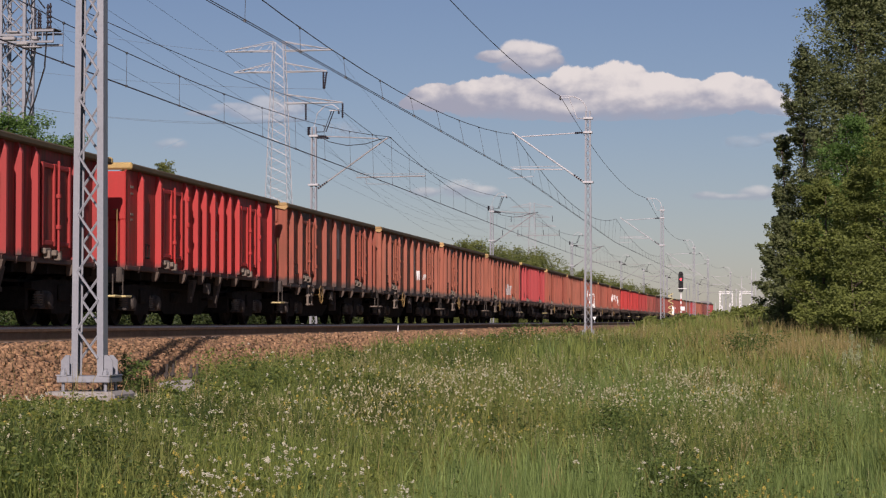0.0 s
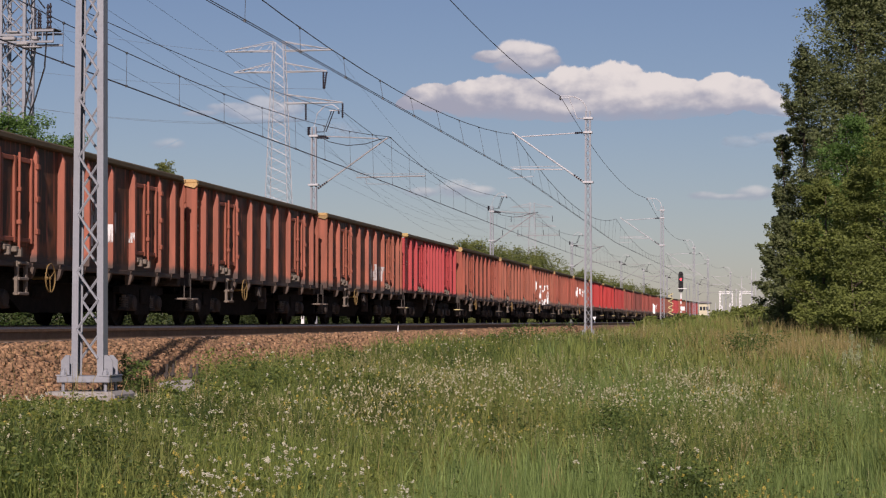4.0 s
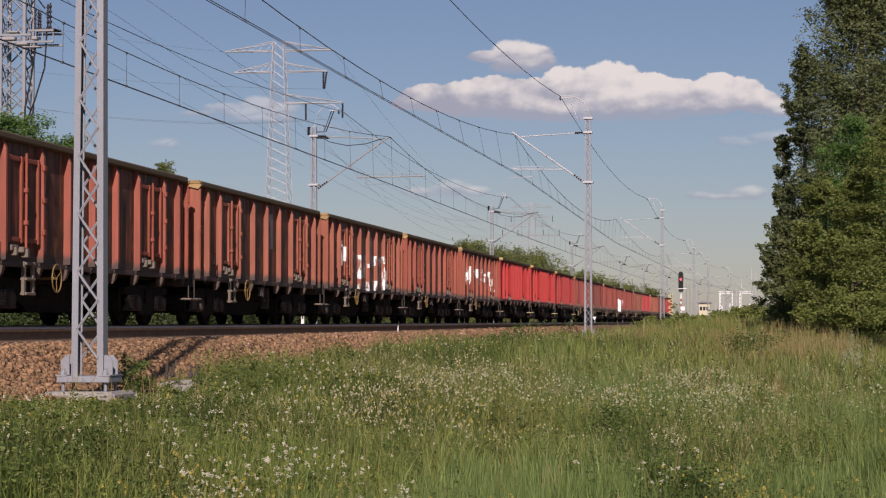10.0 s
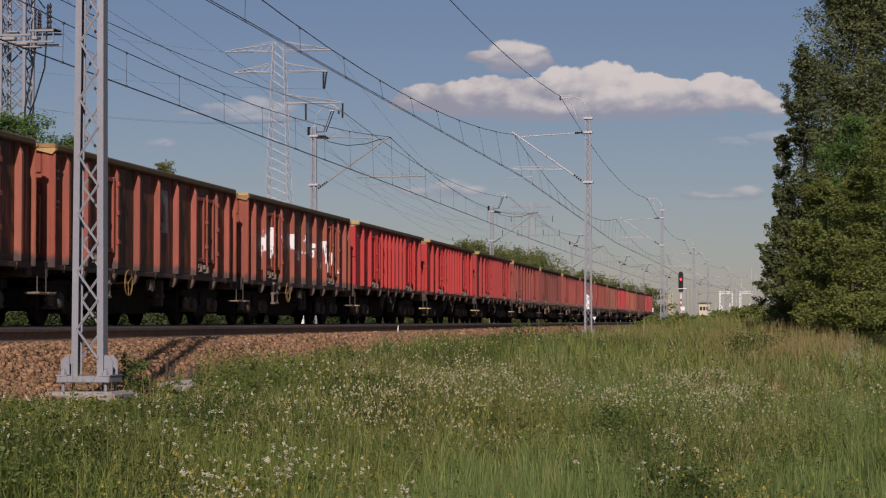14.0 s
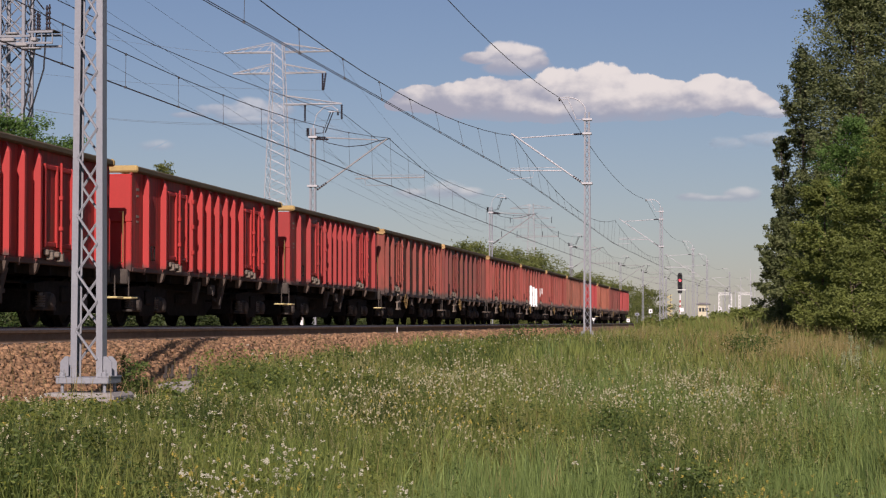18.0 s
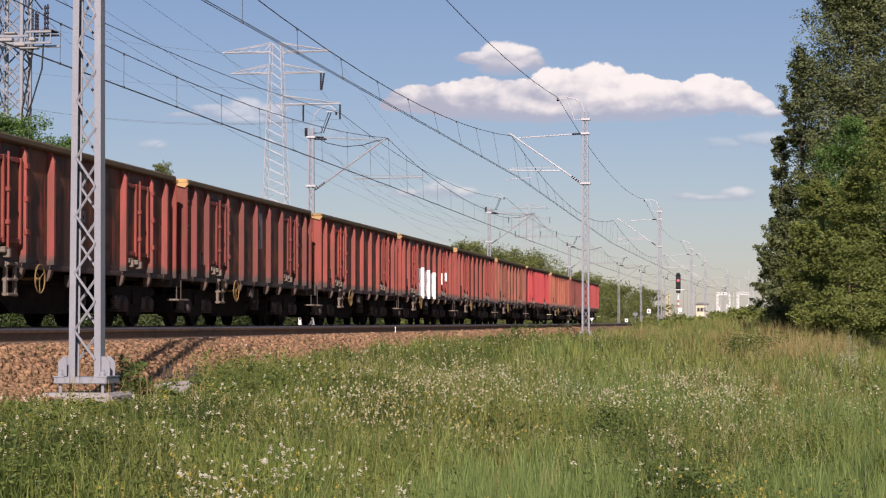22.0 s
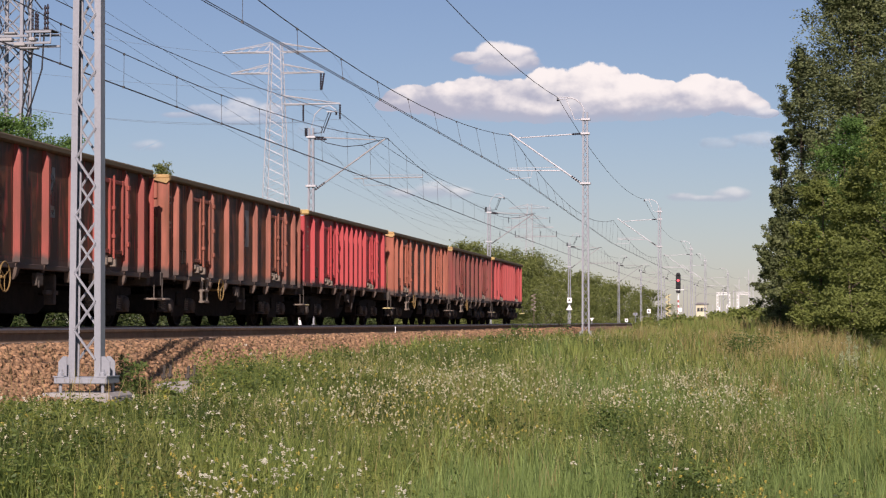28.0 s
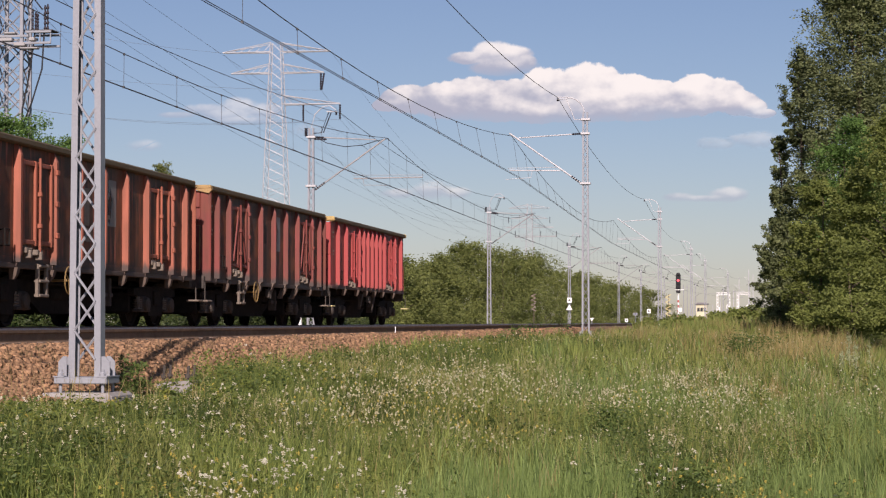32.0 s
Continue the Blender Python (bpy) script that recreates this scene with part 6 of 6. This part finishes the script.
for i_, (X_, Y_, H_, R_) in enumerate(WEEDS):
    r_ = np.random.default_rng(300 + i_)
    t_ = thing("weed", pose(X_, Y_, float(ground_z(X_, Y_))), "leafy green weed among the grass", "weed", "leafy weeds in the meadow")
    n_ = 16
    cs_ = np.stack([r_.normal(0, R_ * 0.5, n_), r_.normal(0, R_ * 0.5, n_), r_.uniform(0.1, 1, n_) * H_], 1)
    V_, F_ = leaf_cloud(cs_, np.full(n_, R_ * 0.3), 40, 0.011 + Y_ / 2300, r_)
    part("foliage", np_mesh("foliage", V_, [F_], [WEED]), None, t_)
    for j_ in range(5):
        part("stem", Geo().tube([(0, 0, -0.02), tuple(cs_[j_])], 0.006, 4), WEED, t_)


SILVER = leaf_mat("silvery_mugwort_leaves", (0.3, 0.34, 0.17), (0.46, 0.5, 0.3), 0.3, (0.34, 0.37, 0.2))
for i_, (X_, Y_, H_) in enumerate(((1.72, 37.1, 0.9), (1.86, 37.5, 0.75), (1.6, 36.8, 0.62), (2.15, 38.5, 0.8))):
    r_ = np.random.default_rng(340 + i_)
    t_ = thing("mugwort", pose(X_, Y_, float(ground_z(X_, Y_))), "tall silvery-green mugwort standing over the grass", "weed", "tall mugwort in the meadow")
    part("stem", Geo().tube([(0, 0, -0.02), (0.02, 0.01, H_ * 0.5), (0.0, 0.03, H_)], 0.008, 5, 0.003), SILVER, t_)
    n_ = 22
    q_ = r_.uniform(0.25, 1.0, n_)
    cs_ = np.stack([r_.normal(0, 0.05, n_) * (1.15 - q_), r_.normal(0, 0.05, n_) * (1.15 - q_), q_ * H_], 1)
    V_, F_ = leaf_cloud(cs_, np.full(n_, 0.022), 12, 0.017, r_)
    part("foliage", np_mesh("foliage", V_, [F_], [SILVER]), None, t_)


# ---- ballast stones on the shoulder ----
def bed_z(x):
    return np.interp(x, [-7.55, -7.15, -6.35, -5.8], [-0.17, -0.2, -0.6, -0.9])


def stone_arrays(n, y0, y1, seed, size):
    r = np.random.default_rng(seed)
    y = y0 * (y1 / y0) ** r.uniform(0, 1, n)
    x = r.uniform(-7.55, -6.05, n)
    s = size * r.uniform(0.45, 1.4, n) * (1 + y / 60)
    z = np.maximum(bed_z(x), ground_z(x, y)) + s * r.uniform(-0.1, 0.45, n)
    base = np.array([(-1, -1, -1), (1, -1, -1), (1, 1, -1), (-1, 1, -1), (-1, -1, 1), (1, -1, 1), (1, 1, 1), (-1, 1, 1)], float)
    V = base[None] * r.uniform(0.45, 1.0, (n, 8, 3)) * r.uniform(0.6, 1.25, (n, 1, 3)) * np.array([1, 1, 0.65])
    a = r.uniform(0, 6.28, n)
    tilt = r.uniform(-0.7, 0.7, n)
    ca, sa, ct, st = np.cos(a)[:, None], np.sin(a)[:, None], np.cos(tilt)[:, None], np.sin(tilt)[:, None]
    X, Y, Z = V[..., 0], V[..., 1], V[..., 2]
    Y, Z = Y * ct - Z * st, Y * st + Z * ct
    X, Y = X * ca - Y * sa, X * sa + Y * ca
    return np.stack([X, Y, Z], -1) * s[:, None, None], np.stack([x, y, z], 1)


STONE_F = np.array([(0, 3, 2, 1), (4, 5, 6, 7), (0, 1, 5, 4), (1, 2, 6, 5), (2, 3, 7, 6), (3, 0, 4, 7)])


def build_stones():
    V, P = stone_arrays(30000, 13, 90, 21, 0.023)
    n = len(V)
    F = (np.arange(n)[:, None, None] * 8 + STONE_F[None]).reshape(-1, 4)
    ob = part("loose_stones", np_mesh("loose_stones", (V + P[:, None, :]).reshape(-1, 3), [F], [STONE]), None, BED, "rusty crushed stones on the shoulder")
    ob["kind"] = "stuff"
    V, P = stone_arrays(290, 14, 26, 77, 0.028)
    shapes = [np_mesh("stone", v, [STONE_F], [STONE]) for v in V[:40]]
    for i in range(len(V)):
        part("stone", shapes[i % 40], None, BED, at=tuple(P[i]))


build_stones()

# ---- paint on the wagons ----
daub(17, [(-2.5, -1.49, 1.05, 2.12), (-1.1, -0.09, 1.05, 2.05), (0.3, 1.31, 1.05, 2.0)], WASHP, "whitewashed_panel", "white-painted panel")
daub_rib(17, [(-1.4, 0.99, 2.16), (0.0, 0.99, 2.1), (1.4, 0.99, 2.04), (3.2, 1.6, 2.05), (4.4, 1.75, 2.1)], WASHW, "whitewashed_rib", "white-painted rib cheek")
daub(17, [(1.8, 2.1, 1.7, 2.2), (2.3, 2.6, 1.9, 2.05)], PALE, "chalk_mark", "pale chalk mark")
daub(2, [(0.3, 0.5, 1.5, 2.3), (1.7, 1.9, 1.8, 2.2)], WORNP, "paint_streak", "pale paint streak")
daub_rib(2, [(1.4, 1.6, 1.95), (2.8, 1.65, 1.85)], WORNW, "paint_streak", "white paint streak")
daub(4, [(0.2, 1.25, 1.45, 1.95), (1.6, 2.6, 1.45, 1.9)], WORNP, "faded_patch", "faded pale patch")
daub_rib(4, [(1.4, 1.42, 1.95), (2.8, 1.42, 1.9)], WORNP, "faded_patch", "faded pale patch")
daub(8, [(-2.65, -2.0, 1.45, 2.15), (-2.0, -1.5, 1.5, 1.75), (-1.2, -0.5, 1.45, 1.8), (-0.4, -0.1, 1.45, 2.2), (0.2, 0.9, 1.4, 1.7), (0.5, 1.3, 1.85, 2.1), (1.6, 2.2, 1.4, 1.6), (2.2, 2.65, 1.85, 2.2)], WORNP, "graffiti_stroke", "silvery spray-paint stroke")
daub_rib(8, [(-1.4, 1.42, 2.17), (0.0, 1.8, 1.93), (1.4, 1.9, 2.22), (1.4, 1.08, 1.41), (2.8, 2.0, 2.25), (2.8, 1.13, 1.89), (3.0, 1.25, 1.79), (-4.4, 1.75, 2.5), (-3.78, 1.9, 2.35)], GRAFW, "graffiti_stroke", "white spray-paint stroke")
daub_rib(8, [(0.0, 1.05, 1.35), (0.0, 2.0, 2.2), (-1.4, 1.1, 1.3)], WORNW, "graffiti_stroke", "thin white spray-paint stroke")
daub(10, [(-2.65, -2.4, 1.6, 2.4), (-2.3, -1.55, 1.9, 2.1), (-1.2, -0.95, 1.6, 2.2), (-0.8, -0.2, 1.75, 2.0), (0.2, 0.4, 1.6, 2.25), (0.5, 1.25, 1.9, 2.1), (1.6, 1.8, 1.5, 2.0), (2.0, 2.6, 1.6, 1.8)], WORNP, "graffiti_stroke", "silvery spray-paint stroke")
daub_rib(10, [(-4.6, 1.6, 2.4), (-3.78, 1.7, 2.5), (-2.8, 2.2, 2.45), (-1.4, 2.0, 2.43), (0.0, 1.95, 2.45), (1.4, 1.88, 2.1), (1.4, 2.15, 2.28), (2.8, 1.75, 2.4), (3.0, 1.5, 2.0), (3.6, 1.7, 2.1), (4.6, 1.5, 1.8)], GRAFW, "graffiti_stroke", "white spray-paint stroke")
daub(21, [(-1.0, -0.7, 1.9, 2.6), (-0.95, -0.6, 1.6, 1.85)], PALE, "chalk_mark", "pale chalk mark")
daub(22, [(-0.85, -0.6, 2.1, 2.6)], GRIME, "tar_stain", "dark tar stain")
for k_, ob_ in WAGONS:
    # owner's plates and stencils that cannot be read: small bars
    part("faded_panel", Geo().box(1.331, 1.334, 0.2, 0.62 if ob_["label"].find("red open") > 0 else 0.95, 1.95, 2.85), NOTICE, ob_, "faded grey notice patch")
    part("notice_bar", Geo().box(1.3345, 1.337, 0.35, 0.58, 2.08, 2.16), PALE, ob_)
    for y_, z_, w_, h_ in ((-6.15, 2.75, 0.22, 0.05), (-6.15, 2.62, 0.18, 0.04), (-6.15, 2.2, 0.2, 0.05), (-6.15, 2.1, 0.16, 0.04)):
        part("stencil_bar", Geo().box(1.331, 1.335, y_ - w_ / 2, y_ + w_ / 2, z_, z_ + h_), PALE, ob_)


# ---- clouds ----
def build_cloud(x, z, w, h, puffs, seed, label, soft, base, rise, thick=1.0, y=4000.0):
    m = cloud_mat("cloud_vapour", puffs, soft, seed, base, rise, thick)
    me = Geo().add([(-w, 0, -h), (w, 0, -h), (w, 0, h), (-w, 0, h)], [(0, 1, 2, 3)]).mesh("cloud", m)
    ob = new("cloud", me)
    ob.location = (x, y, z)
    tagged(ob, label, "cloud", "fair-weather clouds", "structure")
    CLOUDS.append((ob, -1.52))


build_cloud(-294, 435, 520, 170, [(-46, 18, 52, 44), (44, 20, 76, 48), (117, 6, 64, 40), (165, 0, 54, 34), (243, 4, 48, 38), (291, 0, 50, 34), (327, -16, 40, 26), (352, -26, 30, 18), (372, -37, 26, 10),
                                  (-320, 2, 52, 28), (-350, -10, 36, 14), (-244, 2, 62, 32), (-184, 10, 60, 36), (-117, 4, 66, 36), (10, -24, 330, 26), (90, -10, 210, 38)],
            3.0, "bright white cumulus cloud with a grey flat base", 0.22, -54, 104)
build_cloud(-294, 435, 520, 170, [(-152, 90, 46, 28), (-200, 82, 44, 14), (-108, 86, 40, 22), (-84, 74, 24, 12), (-125, 62, 74, 20)],
            5.0, "small cumulus puff behind a larger cloud", 0.5, 44, 66, 0.95, 4015.0)
build_cloud(-985, 420, 170, 80, [(40, 8, 46, 20), (-30, 2, 52, 14), (88, -2, 44, 18), (-85, -8, 50, 8), (60, -22, 80, 9), (10, -10, 60, 12)], 11.0, "thin pinkish cloud wisp", 0.8, -34, 70, 0.46)
build_cloud(-575, 254, 150, 60, [(14, 4, 50, 22), (58, -2, 40, 14), (-50, -2, 44, 12)], 17.0, "small pale cloud", 0.9, -18, 44, 0.52)
build_cloud(-30, 241, 150, 50, [(42, 3, 42, 17), (-52, -1, 38, 11), (-8, -4, 70, 7)], 23.0, "small flat pale cloud", 0.8, -13, 36, 0.5)
build_cloud(-19, 342, 100, 46, [(0, 0, 36, 15), (22, -3, 26, 9)], 29.0, "small faint cloud wisp", 0.9, -14, 30, 0.4)
build_cloud(-800, 375, 120, 60, [(0, 0, 50, 20), (30, -6, 34, 12)], 37.0, "small faint cloud wisp", 1.2, -16, 40, 0.42)
build_cloud(-1140, 351, 120, 50, [(0, 0, 44, 15)], 41.0, "small faint cloud wisp", 1.2, -13, 34, 0.4)
build_cloud(72, 347, 110, 50, [(0, 0, 50, 20), (-34, 2, 34, 14)], 43.0, "small pale cloud behind the trees", 0.9, -17, 40, 0.48)


# ---- what moves: the wagons roll, their wheels turn, the clouds drift ----
def motions():
    ts = [0, 0.1, 0.5] + [float(t) for t in range(1, 32)] + [31.5, 31.9, 32]
    for k, ob in WAGONS:
        walk(ob, [(t, wagon_pose(k, t)) for t in ts])
    for ob, speed in CLOUDS:
        x, y, z = ob.location
        walk(ob, [(t, pose(x + speed * t, y, z)) for t in (0, 0.1, 8, 16, 24, 31.9, 32)])
    turns = [(i / 15, math.degrees((wagon_y(0, 0) - wagon_y(0, i / 15)) / 0.46)) for i in range(481)]
    rolled = {}
    for _, ob in WAGONS:
        for bogie in ob.children:
            if not bogie.name.startswith("bogie"):
                continue
            for ws in bogie.children:
                if not ws.name.startswith("wheelset"):
                    continue
                y = round(ws.location.y, 2)
                if y not in rolled:
                    walk(ws, [(t, pose(0, y, 0.46, a, 0, 0)) for t, a in turns])
                    rolled[y] = ws
                else:
                    src = rolled[y].animation_data
                    ws.rotation_mode = "QUATERNION"
                    data = ws.animation_data_create()
                    data.action = src.action
                    data.action_slot = src.action_slot


motions()
